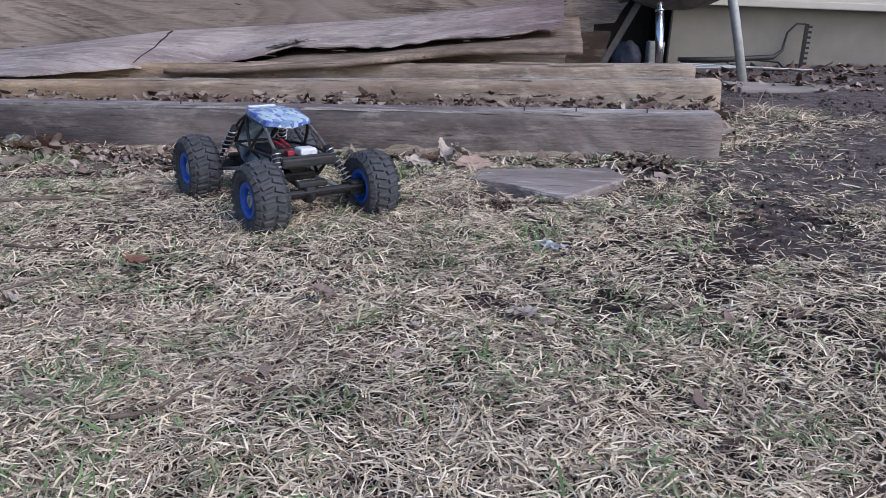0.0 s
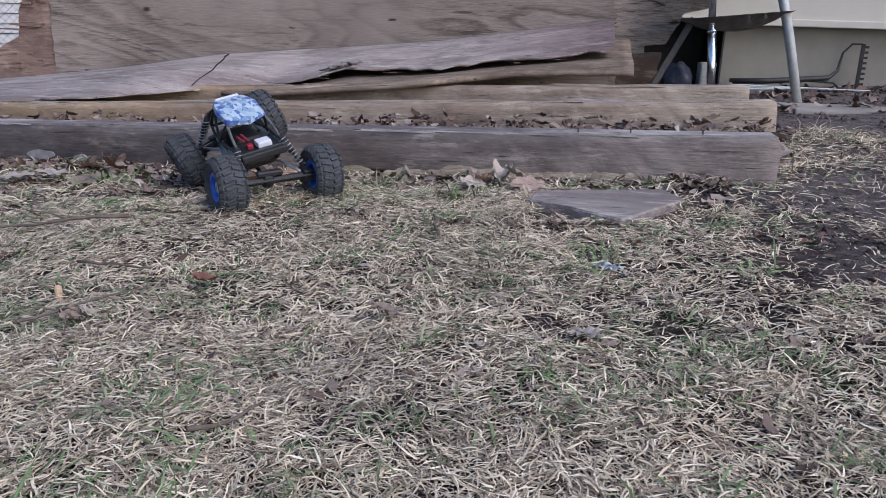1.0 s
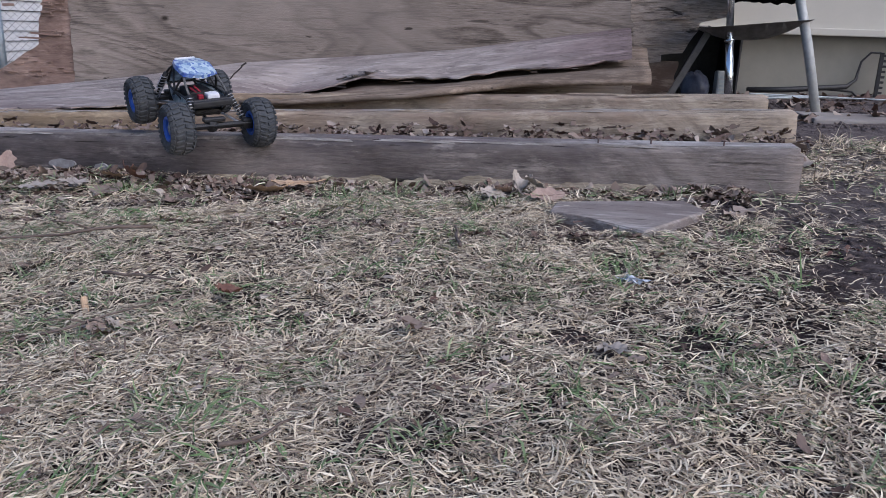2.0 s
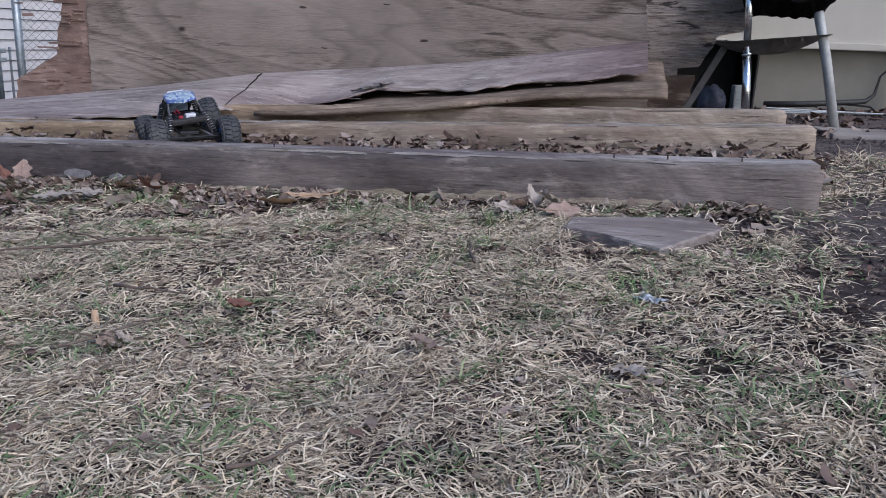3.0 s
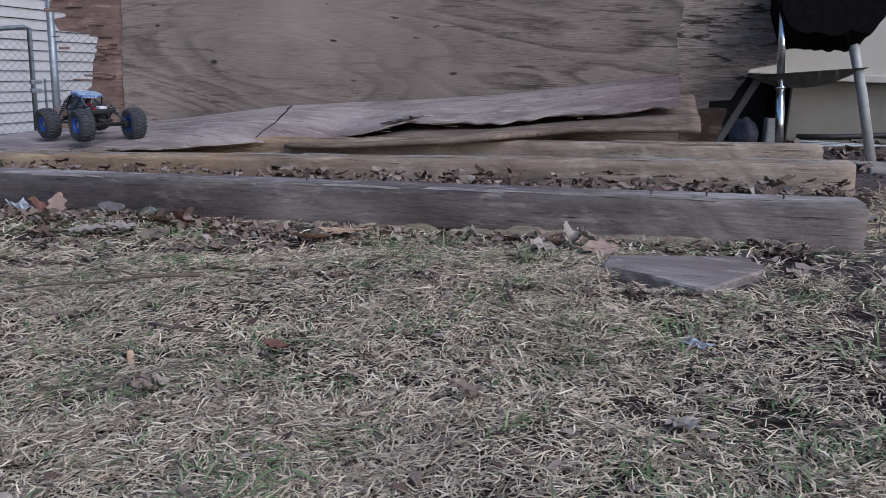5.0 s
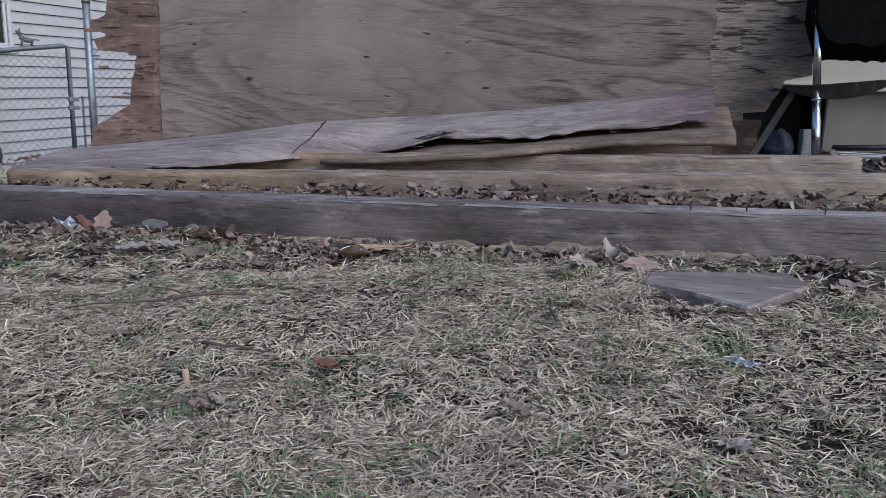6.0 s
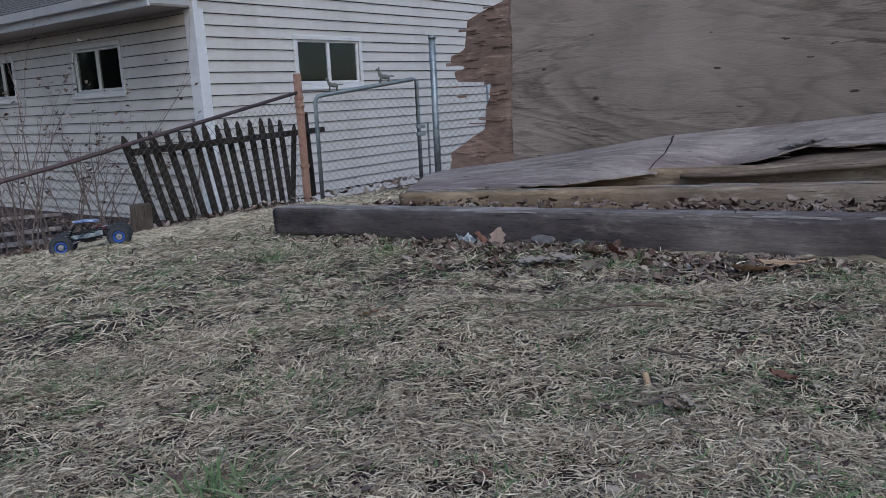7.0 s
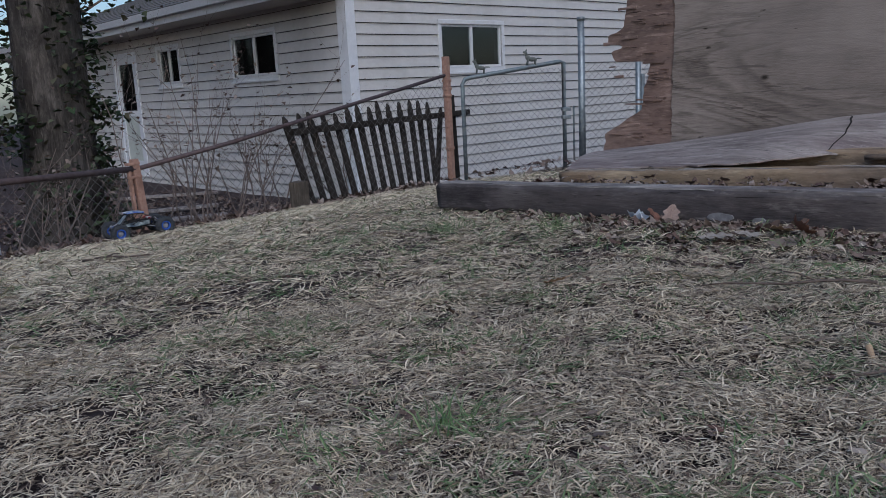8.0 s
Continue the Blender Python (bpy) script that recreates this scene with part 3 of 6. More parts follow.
# flakes hanging off the torn ends
rnd = random.Random(5)
for k in range(46):
    bm = bmesh.new()
    if k < 30:
        y, z = rnd.uniform(-0.53, -0.29), rnd.uniform(0.2, 0.9)
    else:
        z = rnd.uniform(0.0, 0.8)
        y = left_torn(z) - rnd.uniform(0.0, 0.06)
    L, hgt = rnd.uniform(0.03, 0.11), rnd.uniform(0.004, 0.014)
    if not (right_torn(z) + L / 2 < y < 2.3):
        y = right_torn(z) + L / 2 + 0.01
    box(bm, -0.003 - rnd.uniform(0, 0.004), 0.0024, y - L / 2, y + L / 2, z, z + hgt, Matrix.Rotation(rnd.uniform(-.04, .04), 4, "X"))
    part("splinter", bm, M_PLY_ROUGH if k < 30 else M_PLY_INNER, plywood)

# lifted flakes of the weathered inner ply, and curls of veneer at the torn end
for k in range(70):
    z = rnd.uniform(0.16, 0.75)
    L, hgt = rnd.uniform(0.025, 0.10), rnd.uniform(0.004, 0.011)
    y = rnd.uniform(max(right_torn(z), right_torn(z + hgt)) + L / 2, -0.27 + L / 2)
    bm = bmesh.new()
    soft_box(bm, -0.0003 - rnd.uniform(0, 0.002), 0.0028, -L / 2, L / 2, 0, hgt, bevel=0.001, segments=1, m=pose(0, y, z, rnd.uniform(-2, 2), rnd.uniform(-8, 2), rnd.uniform(-2, 2)))
    part("flake", bm, M_PLY_ROUGH, plywood)
for k in range(36):
    z = rnd.uniform(0.0, 0.68)
    edge_y = left_torn(z)
    L, hgt = rnd.uniform(0.02, 0.07), rnd.uniform(0.003, 0.008)
    y = rnd.uniform(1.90, max(1.93, edge_y - L * 0.4))
    bm = bmesh.new()
    soft_box(bm, -0.002 - rnd.uniform(0, 0.003), 0.003, -L / 2, L / 2, 0, hgt, bevel=0.0008, segments=1, m=pose(0, y, z, rnd.uniform(-5, 5), rnd.uniform(-12, 4), rnd.uniform(-4, 4)))
    part("flake", bm, M_PLY_INNER, plywood)

# ---- the warped board leaning on the timbers ----
board = tagged(new("warped_board"), "warped delaminating plywood board leaning on brown timbers", "board")


def board_edge(y):
    lo_x = float(np.interp(y, (-0.3, 0.8, 1.15, 2.3), (2.2, 2.17, 1.72, 1.68)))
    lo_z = float(np.interp(y, (-0.28, 0.31, 0.54, 0.69, 0.84, 1.15, 1.7, 2.3), (0.174, 0.095, 0.084, 0.045, 0.018, 0.004, -0.025, -0.062)))
    hi_z = float(np.interp(y, (-0.28, 0.33, 1.165, 1.9, 2.25), (0.262, 0.168, 0.088, -0.022, -0.065)))
    return lo_x, lo_z, 2.612, hi_z


def board_layer(y0, y1, lo, hi, lift, thick, rag, n=130):
    bm = bmesh.new()
    rows = []
    for i in range(n + 1):
        y = y0 + (y1 - y0) * i / n
        ax, az, bx, bz = board_edge(y)
        row = []
        for k in range(9):
            s = lo + (hi - lo) * k / 8
            if k == 0:
                s += rag * (noise.noise((y * 6, lift * 50, 0)) + 0.6 * noise.noise((y * 23, 1, 2)))
            sag = 0.010 * math.sin(math.pi * s) + 0.004 * noise.noise((s * 3, y * 3, lift * 90))
            x, z = ax + (bx - ax) * s, az + (bz - az) * s + sag + lift
            cut = 1.74 + (x - 1.72) * 0.57 + 0.02 * noise.noise((x * 14, 3, 0))
            yy = min(y, cut)
            row.append([bm.verts.new((x, yy, z + dz)) for dz in (0, -thick)])
        rows.append(row)
    for a, b in zip(rows, rows[1:]):
        for k in range(8):
            bm.faces.new((a[k][0], a[k + 1][0], b[k + 1][0], b[k][0]))
            bm.faces.new((a[k + 1][1], a[k][1], b[k][1], b[k + 1][1]))
        bm.faces.new((a[0][1], a[0][0], b[0][0], b[0][1]))
        bm.faces.new((a[8][0], a[8][1], b[8][1], b[8][0]))
    for r in (rows[0], rows[-1]):
        for k in range(8):
            bm.faces.new((r[k][0], r[k][1], r[k + 1][1], r[k + 1][0]))
    bmesh.ops.remove_doubles(bm, verts=bm.verts, dist=0.0004)
    return bm


part("top_veneer", board_layer(-0.275, 2.28, -0.01, 1.0, 0.004, 0.0045, 0.075), M_VENEER, board, "grey weathered top veneer with a ragged edge")
part("middle_ply", board_layer(-0.27, 0.85, 0.05, 0.8, -0.004, 0.006, 0.05), M_CORE, board, "reddish middle ply")
bm = bmesh.new()
rows = []
for i in range(41):
    y = -0.33 + 1.18 * i / 40
    ax, az, bx, bz = board_edge(max(y, -0.27))
    zl = float(np.interp(y, (-0.4, 0.0, 0.35, 0.68, 0.9), (0.126, 0.106, 0.054, 0.022, 0.01)))
    over = float(np.interp(y, (0.02, 0.25), (0.0, 1.0)))
    rows.append([[bm.verts.new(p) for p in ((2.07 - 0.13 * over, y, zl + 0.008 * over + d), (2.13, y, zl + 0.022 * (az - zl) / 0.05 + d), (2.27, y, az - 0.018 + d), (2.55, y, az + 0.03 + d))] for d in (0, -0.014)])
for a, b in zip(rows, rows[1:]):
    for k in range(3):
        bm.faces.new((a[0][k], a[0][k + 1], b[0][k + 1], b[0][k]))
        bm.faces.new((a[1][k + 1], a[1][k], b[1][k], b[1][k + 1]))
    bm.faces.new((a[1][0], a[0][0], b[0][0], b[1][0]))
for r in (rows[0], rows[-1]):
    for k in range(3):
        bm.faces.new((r[0][k], r[1][k], r[1][k + 1], r[0][k + 1]))
part("lower_board", bm, M_CORE, board, "smooth brown lower layer", smooth=True)
# the long split and its curled chips
for k, (y0, y1, s0, s1) in enumerate(((1.11, 0.975, 0.93, 0.08),)):
    bm = bmesh.new()
    for i in range(8):
        t, t2_ = i / 8, (i + 1) / 8
        pp = []
        for tt in (t, t2_):
            y, s = y0 + (y1 - y0) * tt - 0.028 * math.sin(math.pi * tt), s0 + (s1 - s0) * tt
            ax, az, bx, bz = board_edge(y)
            pp.append((ax + (bx - ax) * s, y + 0.003 * math.sin(tt * 17), az + (bz - az) * s + 0.016 + 0.010 * math.sin(math.pi * s) - 0.01))
        tube(bm, pp, 0.0036 - 0.0022 * t, 5)
    part("split", bm, M_PICKET, board, "dark split in the veneer")

# slivers hanging out of the ragged edge, and a heap of flakes on it
rnd = random.Random(77)
for k in range(20):
    y = rnd.uniform(-0.24, 1.12)
    ax, az, bx, bz = board_edge(y)
    s = rnd.uniform(-0.05, 0.03)
    L, w, h = rnd.uniform(0.015, 0.05), rnd.uniform(0.0015, 0.004), rnd.uniform(0.0008, 0.0018)
    bm = bmesh.new()
    soft_box(bm, -w, w, -L / 2, L / 2, 0, h, bevel=0.0003, segments=1, m=pose(ax + (bx - ax) * s, y, az + (bz - az) * s + rnd.uniform(-0.012, 0.007), rnd.uniform(-4, 1), rnd.uniform(-15, 10), rnd.uniform(-8, 8)))
    part("sliver", bm, (M_CORE, M_VENEER, M_PLY_INNER)[k % 3], board)
for k in range(22):
    y = rnd.gauss(0.565, 0.035)
    ax, az, bx, bz = board_edge(y)
    s = 0.045 + 0.22 * (0.60 - y) + rnd.uniform(-0.03, 0.03)
    L, w = rnd.uniform(0.012, 0.04), rnd.uniform(0.003, 0.008)
    bm = bmesh.new()
    soft_box(bm, -w, w, -L / 2, L / 2, 0, 0.0016, bevel=0.0005, segments=1, m=pose(ax + (bx - ax) * s, y, az + (bz - az) * s + 0.012 + rnd.uniform(0, 0.006), rnd.uniform(-20, 20), rnd.uniform(-20, 20), rnd.uniform(0, 180)))
    part("flake", bm, M_TIMBER_TOP, board)

# ---- broken plank on the lawn ----
bm = bmesh.new()
pts = ((0.812, -0.268), (0.958, -0.366), (1.022, -0.338), (0.968, -0.142), (0.905, -0.135), (0.872, -0.19))
lo = [bm.verts.new((x, y, zg(x, y) - 0.006)) for x, y in pts]
hi = [bm.verts.new((x + 0.002, y, zg(x, y) + 0.013)) for x, y in pts]
bm.faces.new(hi)
bm.faces.new(lo[::-1])
for k in range(6):
    bm.faces.new((lo[k], lo[(k + 1) % 6], hi[(k + 1) % 6], hi[k]))
bmesh.ops.bevel(bm, geom=bm.edges[:], offset=0.0025, segments=1, affect="EDGES")
tagged(part("broken_plank", bm, M_PLANK), "broken grey plank lying flat before the timber", "plank")

# ---- shed ----
shed = tagged(new("shed"), "cream shed with a darker foundation behind the chair", "shed")
bm = bmesh.new()
box(bm, 3.2, 5.0, -4.5, 0.3, -0.2, 0.272)
part("foundation", bm, M_FOUND, shed, "drab beige foundation wall")
for k in range(9):
    z = 0.275 + 0.3 * k
    bm = bmesh.new()
    soft_box(bm, 3.165, 4.9, -4.55, 0.35, z, z + 0.297, bevel=0.006)
    part("wall_panel", bm, M_SHED, shed, "cream painted wall panel")
bm = bmesh.new()
soft_box(bm, 3.150, 3.168, -4.56, 0.36, 0.262, 0.29, bevel=0.004)
part("drip_trim", bm, M_SHED, shed)
bm = bmesh.new()
soft_box(bm, 2.95, 5.1, -4.7, 0.5, 2.98, 3.1, bevel=0.02)
part("roof", bm, M_SHINGLE, shed)

# ---- chair ----
chair = tagged(new("old_chair"), "old metal chair with a torn black seat", "chair")
chair.matrix_world = pose(2.45, -0.7, 0.0)
bm = bmesh.new()
tube(bm, [(0.0, -0.168, 0.01), (0.0, -0.11, 0.23), (0.02, -0.03, 0.5)], 0.0145, 14)
part("leg", bm, M_LEGPAINT, chair, "grey painted leg", smooth=True)
bm = bmesh.new()
tube(bm, [(0.0, 0.10, 0.012), (0.0, 0.122, 0.235)], 0.0135, 14)
tube(bm, [(0.0, 0.122, 0.232), (0.0, 0.124, 0.24)], 0.0165, 14)
tube(bm, [(0.0, 0.124, 0.24), (0.0, 0.145, 0.5)], 0.0115, 14)
tube(bm, [(0.0, 0.0995, 0.006), (0.0, 0.1, 0.016)], 0.034, 16)
part("leg", bm, M_CHROME, chair, "shiny chrome leg", smooth=True)
bm = bmesh.new()
box(bm, -0.004, 0.014, -0.01, 0.01, 0, 0.25, pose(0.05, 0.285, 0.05, 26, 0, 0))
part("brace", bm, M_BRACE, chair, "flat steel brace")
bm = bmesh.new()
g2 = {}
for i in range(15):
    for j in range(7):
        u, v = i / 14, j / 6
        w = 4 * u * (1 - u)
        g2[i, j] = bm.verts.new((-0.03 + 0.20 * v, 0.215 - 0.335 * u, 0.270 + 0.036 * u - 0.050 * w * min(1.0, 5.0 * v * (1.1 - v))))
for i in range(14):
    for j in range(6):
        bm.faces.new((g2[i, j], g2[i + 1, j], g2[i + 1, j + 1], g2[i, j + 1]))
bmesh.ops.solidify(bm, geom=bm.faces[:], thickness=0.003)
part("sagging_plate", bm, M_PLATE, chair, "bent dark metal plate", smooth=True)
bm = bmesh.new()
g2 = {}
for i in range(25):
    for j in range(13):
        u, v = i / 24, j / 12
        edge = min(u, 1 - u, v, 1 - v)
        z = 0.40 - 0.035 * min(1, edge * 7) + 0.07 * max(0.0, abs(u - 0.5) * 2 - 0.55) ** 2 / 0.2 + 0.02 * noise.noise((u * 5, v * 5, 2)) + 0.008 * noise.noise((u * 20, v * 20, 5))
        g2[i, j] = bm.verts.new((-0.05 + 0.36 * v, 0.155 - 0.295 * u, z))
top = [bm.verts.new(p) for p in ((-0.05, 0.155, 0.60), (-0.05, -0.14, 0.60), (0.31, -0.14, 0.60), (0.31, 0.155, 0.60))]
for i in range(24):
    for j in range(12):
        bm.faces.new((g2[i, j], g2[i + 1, j], g2[i + 1, j + 1], g2[i, j + 1]))
bm.faces.new(top)
ring = [g2[i, 0] for i in range(25)]
bm.faces.new(ring + [top[1], top[0]])
bm.faces.new([g2[24, j] for j in range(13)] + [top[2], top[1]])
bm.faces.new([g2[i, 12] for i in range(24, -1, -1)] + [top[3], top[2]])
bm.faces.new([g2[0, j] for j in range(12, -1, -1)] + [top[0], top[3]])
part("seat", bm, M_SEAT, chair, "torn black seat underside")

# ---- clutter behind the chair ----
crate = tagged(new("storage_crate"), "black plastic crate standing open under the chair", "crate")
crate.matrix_world = pose(2.86, -0.66, zg(2.86, -0.66), 0, 0, 8)
for a in ((-0.01, 0.25, -0.02, -0.01, 0, 0.27), (-0.01, 0.25, 0.38, 0.39, 0, 0.27), (0.24, 0.25, -0.01, 0.38, 0, 0.27), (-0.01, 0.24, -0.01, 0.38, 0, 0.01), (-0.01, 0.24, -0.01, 0.38, 0.26, 0.27)):
    bm = bmesh.new()
    soft_box(bm, *a, bevel=0.003, segments=1)
    part("crate_side", bm, M_BLACK, crate)
bm = bmesh.new()
bmesh.ops.create_icosphere(bm, subdivisions=3, radius=0.5)
for v in bm.verts:
    v.co = Vector((v.co.x * 0.09, v.co.y * 0.10, v.co.z * 0.12 + 0.05)) + noise.noise_vector(v.co * 5) * 0.014 + noise.noise_vector(v.co * 14) * 0.007
ob = tagged(part("crumpled_bag", bm, M_GLASS_BAG, smooth=True), "crumpled blue and red printed plastic bag", "bag")
ob.matrix_world = pose(2.74, -0.52, zg(2.74, -0.52) + 0.01)
bm = bmesh.new()
soft_box(bm, 0, 0.06, 0, 0.055, 0, 0.12, bevel=0.006)
ob = tagged(part("slatted_box", bm, M_LEGPAINT), "small grey slatted metal box", "box")
ob.matrix_world = pose(2.72, -0.645, zg(2.72, -0.645), 0, 0, 5)
for k in range(7):
    bm = bmesh.new()
    box(bm, -0.004, -0.0005, 0.006, 0.049, 0.012 + 0.014 * k, 0.019 + 0.014 * k)
    part("slat", bm, M_GALV, ob)
bm = bmesh.new()
tube(bm, [(3.05, -0.75, 0.05), (3.08, -0.9, 0.055), (3.1, -1.12, 0.075), (3.14, -1.16, 0.1), (3.14, -1.17, 0.17), (3.14, -1.20, 0.205), (3.14, -1.235, 0.205)], [0.011, 0.011, 0.010, 0.006, 0.004, 0.004, 0.004], 8)
tagged(part("black_hose", bm, M_BLACK, smooth=True), "black hose running along the shed foundation", "hose")
bm = bmesh.new()
tube(bm, [(3.12, -0.88, 0.045), (3.12, -1.05, 0.06), (3.13, -1.15, 0.055), (3.12, -1.19, 0.02)], 0.004, 6)
tagged(part("thin_cable", bm, M_BLACK), "thin black cable sagging by the wall", "cable")
bm = bmesh.new()
box(bm, 3.13, 3.14, -1.245, -1.232, 0.0, 0.206)
for k in range(9):
    box(bm, 3.128, 3.142, -1.258, -1.244, 0.03 + 0.02 * k, 0.039 + 0.02 * k)
tagged(part("toothed_strip", bm, M_BLACK), "black toothed plastic strip leaning on the wall", "strip")
for k in range(3):
    bm = bmesh.new()
    tube(bm, [(2.6 + 0.05 * k, -0.70, 0.05 + .004 * k), (2.75 + 0.05 * k, -1.0 - 0.1 * k, 0.055 - .004 * k)], 0.003, 6)
    tagged(part("metal_rod", bm, M_GALV), "thin grey metal rod lying by the timbers", "rod", "metal rods")

# ---- house ----
house = tagged(new("house"), "one-storey house with beige lap siding and white trim", "house")
HX, HY, Z0, EAVE = 4.95, 7.35, -1.347, 1.33
GABLE_LEN, SIDE_LEN = 7.0, 13.0
LAP = 0.1256


def rects(u0, u1, z0, z1, holes):
    zs = sorted({z0, z1, *[z for h in holes for z in h[2:] if z0 < z < z1]})
    out = []
    for a, b in zip(zs, zs[1:]):
        cuts = sorted((h[0], h[1]) for h in holes if h[2] < b - 1e-6 and h[3] > a + 1e-6)
        u = u0
        for c0, c1 in cuts:
            if c0 > u:
                out.append((u, c0, a, b))
            u = max(u, c1)
        if u < u1:
            out.append((u, u1, a, b))
    return out


def sided_wall(name, m, length, z1, holes):
    """A wall with real openings and its lap boards; m: origin, run, outward and up."""
    bm = bmesh.new()
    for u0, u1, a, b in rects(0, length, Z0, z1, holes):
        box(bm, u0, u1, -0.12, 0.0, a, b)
    wall = part(name, bm, M_LAP_SHADE, house, "wall backing coloured dark as the shade under the laps")
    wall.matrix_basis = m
    cache = {}
    z = Z0
    while z < z1 - 0.02:
        # the gap left above each board shows the dark backing as a painted shadow line
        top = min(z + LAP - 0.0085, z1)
        for u0, u1, a, b in rects(0.0, length, z, top, holes):
            key = (round(u1 - u0, 3), round(b - a, 3), round(a - z, 3))
            if key not in cache:
                bm = bmesh.new()
                lo, hi = 0.034 - 0.022 * (a - z) / LAP, 0.034 - 0.022 * (b - z) / LAP
                L, h = u1 - u0, b - a
                vs = [bm.verts.new(p) for p in ((0, 0.0005, 0), (L, 0.0005, 0), (L, lo, 0), (0, lo, 0), (0, 0.0005, h), (L, 0.0005, h), (L, hi, h), (0, hi, h))]
                for f in ((0, 3, 2, 1), (4, 5, 6, 7), (0, 1, 5, 4), (1, 2, 6, 5), (2, 3, 7, 6), (3, 0, 4, 7)):
                    bm.faces.new([vs[i] for i in f])
                cache[key] = mesh_of("lap_board", bm, M_SIDING)
            shared("lap_board", cache[key], wall, Matrix.Translation((u0, 0, a)))
        z += LAP
    return wall


def frame_window(m, w, h, name="window"):
    """A sliding window: casing, sash bars, two panes and a sill; local run, outward, up."""
    bm = bmesh.new()
    t = 0.055
    for a in ((-t, w + t, h, h + t), (-t, w + t, -t, 0), (-t, 0, 0, h), (w, w + t, 0, h)):
        soft_box(bm, a[0], a[1], -0.05, 0.035, a[2], a[3], bevel=0.005, segments=1)
    win = part(name, bm, M_FRAME, house, "white framed sliding window")
    win.matrix_basis = m
    bm = bmesh.new()
    for a in ((0, w, h - 0.03, h), (0, w, 0, 0.03), (0, 0.03, 0.03, h - 0.03), (w - 0.03, w, 0.03, h - 0.03), (w / 2 - 0.022, w / 2 + 0.022, 0.03, h - 0.03)):
        soft_box(bm, a[0], a[1], -0.03, 0.012, a[2], a[3], bevel=0.004, segments=1)
    part("sash", bm, M_FRAME, win)
    bm = bmesh.new()
    soft_box(bm, -t - 0.02, w + t + 0.02, 0.0, 0.055, -t - 0.025, -t + 0.004, bevel=0.004, segments=1)
    part("sill", bm, M_FRAME, win)
    for u0, u1 in ((0.03, w / 2 - 0.022), (w / 2 + 0.022, w - 0.03)):
        bm = bmesh.new()
        box(bm, u0, u1, -0.014, -0.010, 0.03, h - 0.03)
        pane = part("pane", bm, M_GLASS, win)
        pane.visible_shadow = False
    return win


def axes(o, x, y, z=(0, 0, 1)):
    return Matrix.Translation(o) @ Matrix((x, y, z)).transposed().to_4x4()


GM = axes((HX + GABLE_LEN, HY, 0), (-1, 0, 0), (0, -1, 0))
SM = axes((HX, HY, 0), (0, 1, 0), (-1, 0, 0))
gw = GABLE_LEN - (6.37 - HX) - 1.09
gable_holes = [(gw, gw + 1.09, 0.51, 1.04)]
side_holes = [(1.49, 2.55, 0.54, 1.06), (4.23, 4.93, 0.54, 1.06), (5.80, 6.78, -0.95, 1.10)]
sided_wall("gable_wall", GM, GABLE_LEN, 2.5, gable_holes)
sided_wall("side_wall", SM, SIDE_LEN, EAVE, side_holes)
frame_window(GM @ Matrix.Translation((gw, 0, 0.51)), 1.09, 0.53)
frame_window(SM @ Matrix.Translation((1.49, 0, 0.54)), 1.06, 0.52)
frame_window(SM @ Matrix.Translation((4.23, 0, 0.54)), 0.70, 0.52)
bm = bmesh.new()
for a in ((5.80, 5.88, -0.95, 1.10), (6.70, 6.78, -0.95, 1.10), (5.88, 6.70, 1.02, 1.10)):
    soft_box(bm, a[0], a[1], -0.06, 0.04, a[2], a[3], bevel=0.006, segments=1)
door = part("storm_door", bm, M_WHITE, house, "white storm door with a glazed upper half")
door.matrix_basis = SM
bm = bmesh.new()
for a in ((5.88, 5.99, -0.95, 1.02), (6.59, 6.70, -0.95, 1.02), (5.99, 6.59, 0.92, 1.02), (5.99, 6.59, 0.05, 0.15), (5.99, 6.59, -0.95, -0.70)):
    soft_box(bm, a[0], a[1], -0.02, 0.02, a[2], a[3], bevel=0.005, segments=1)
part("door_leaf", bm, M_WHITE, door)
for z0, z1 in ((0.15, 0.92),):
    bm = bmesh.new()
    box(bm, 5.99, 6.59, -0.004, 0.002, z0, z1)
    part("pane", bm, M_GLASS, door).visible_shadow = False
bm = bmesh.new()
soft_box(bm, 5.99, 6.59, -0.03, 0.004, -0.70, 0.05, bevel=0.002, segments=1)
part("lower_panel", bm, M_PANEL, door, "pale greenish lower door panel")
bm = bmesh.new()
tube(bm, [(6.63, 0.02, 0.0), (6.63, 0.05, 0.0), (6.63, 0.05, 0.1), (6.63, 0.02, 0.1)], 0.008, 8)
part("door_handle", bm, M_GALV, door, "grey pull handle")
# back of the house, dark backing in place of rooms, and roof
bm = bmesh.new()
box(bm, HX + 0.13, HX + GABLE_LEN, HY + SIDE_LEN - 0.1, HY + SIDE_LEN, Z0, EAVE)
box(bm, HX + GABLE_LEN - 0.1, HX + GABLE_LEN, HY + 0.13, HY + SIDE_LEN - 0.11, Z0, 2.5)
part("back_wall", bm, M_SIDING, house)
# added sheets behind the glass; their near-black colour stands in for room shade
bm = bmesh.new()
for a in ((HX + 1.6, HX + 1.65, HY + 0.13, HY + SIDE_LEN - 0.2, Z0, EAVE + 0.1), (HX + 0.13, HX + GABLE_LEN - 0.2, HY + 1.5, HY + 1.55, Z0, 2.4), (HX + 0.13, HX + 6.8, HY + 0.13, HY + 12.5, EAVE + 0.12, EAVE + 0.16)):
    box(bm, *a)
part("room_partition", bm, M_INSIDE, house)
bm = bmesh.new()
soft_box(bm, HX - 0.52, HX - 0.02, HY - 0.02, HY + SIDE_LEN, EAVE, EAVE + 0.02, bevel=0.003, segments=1)
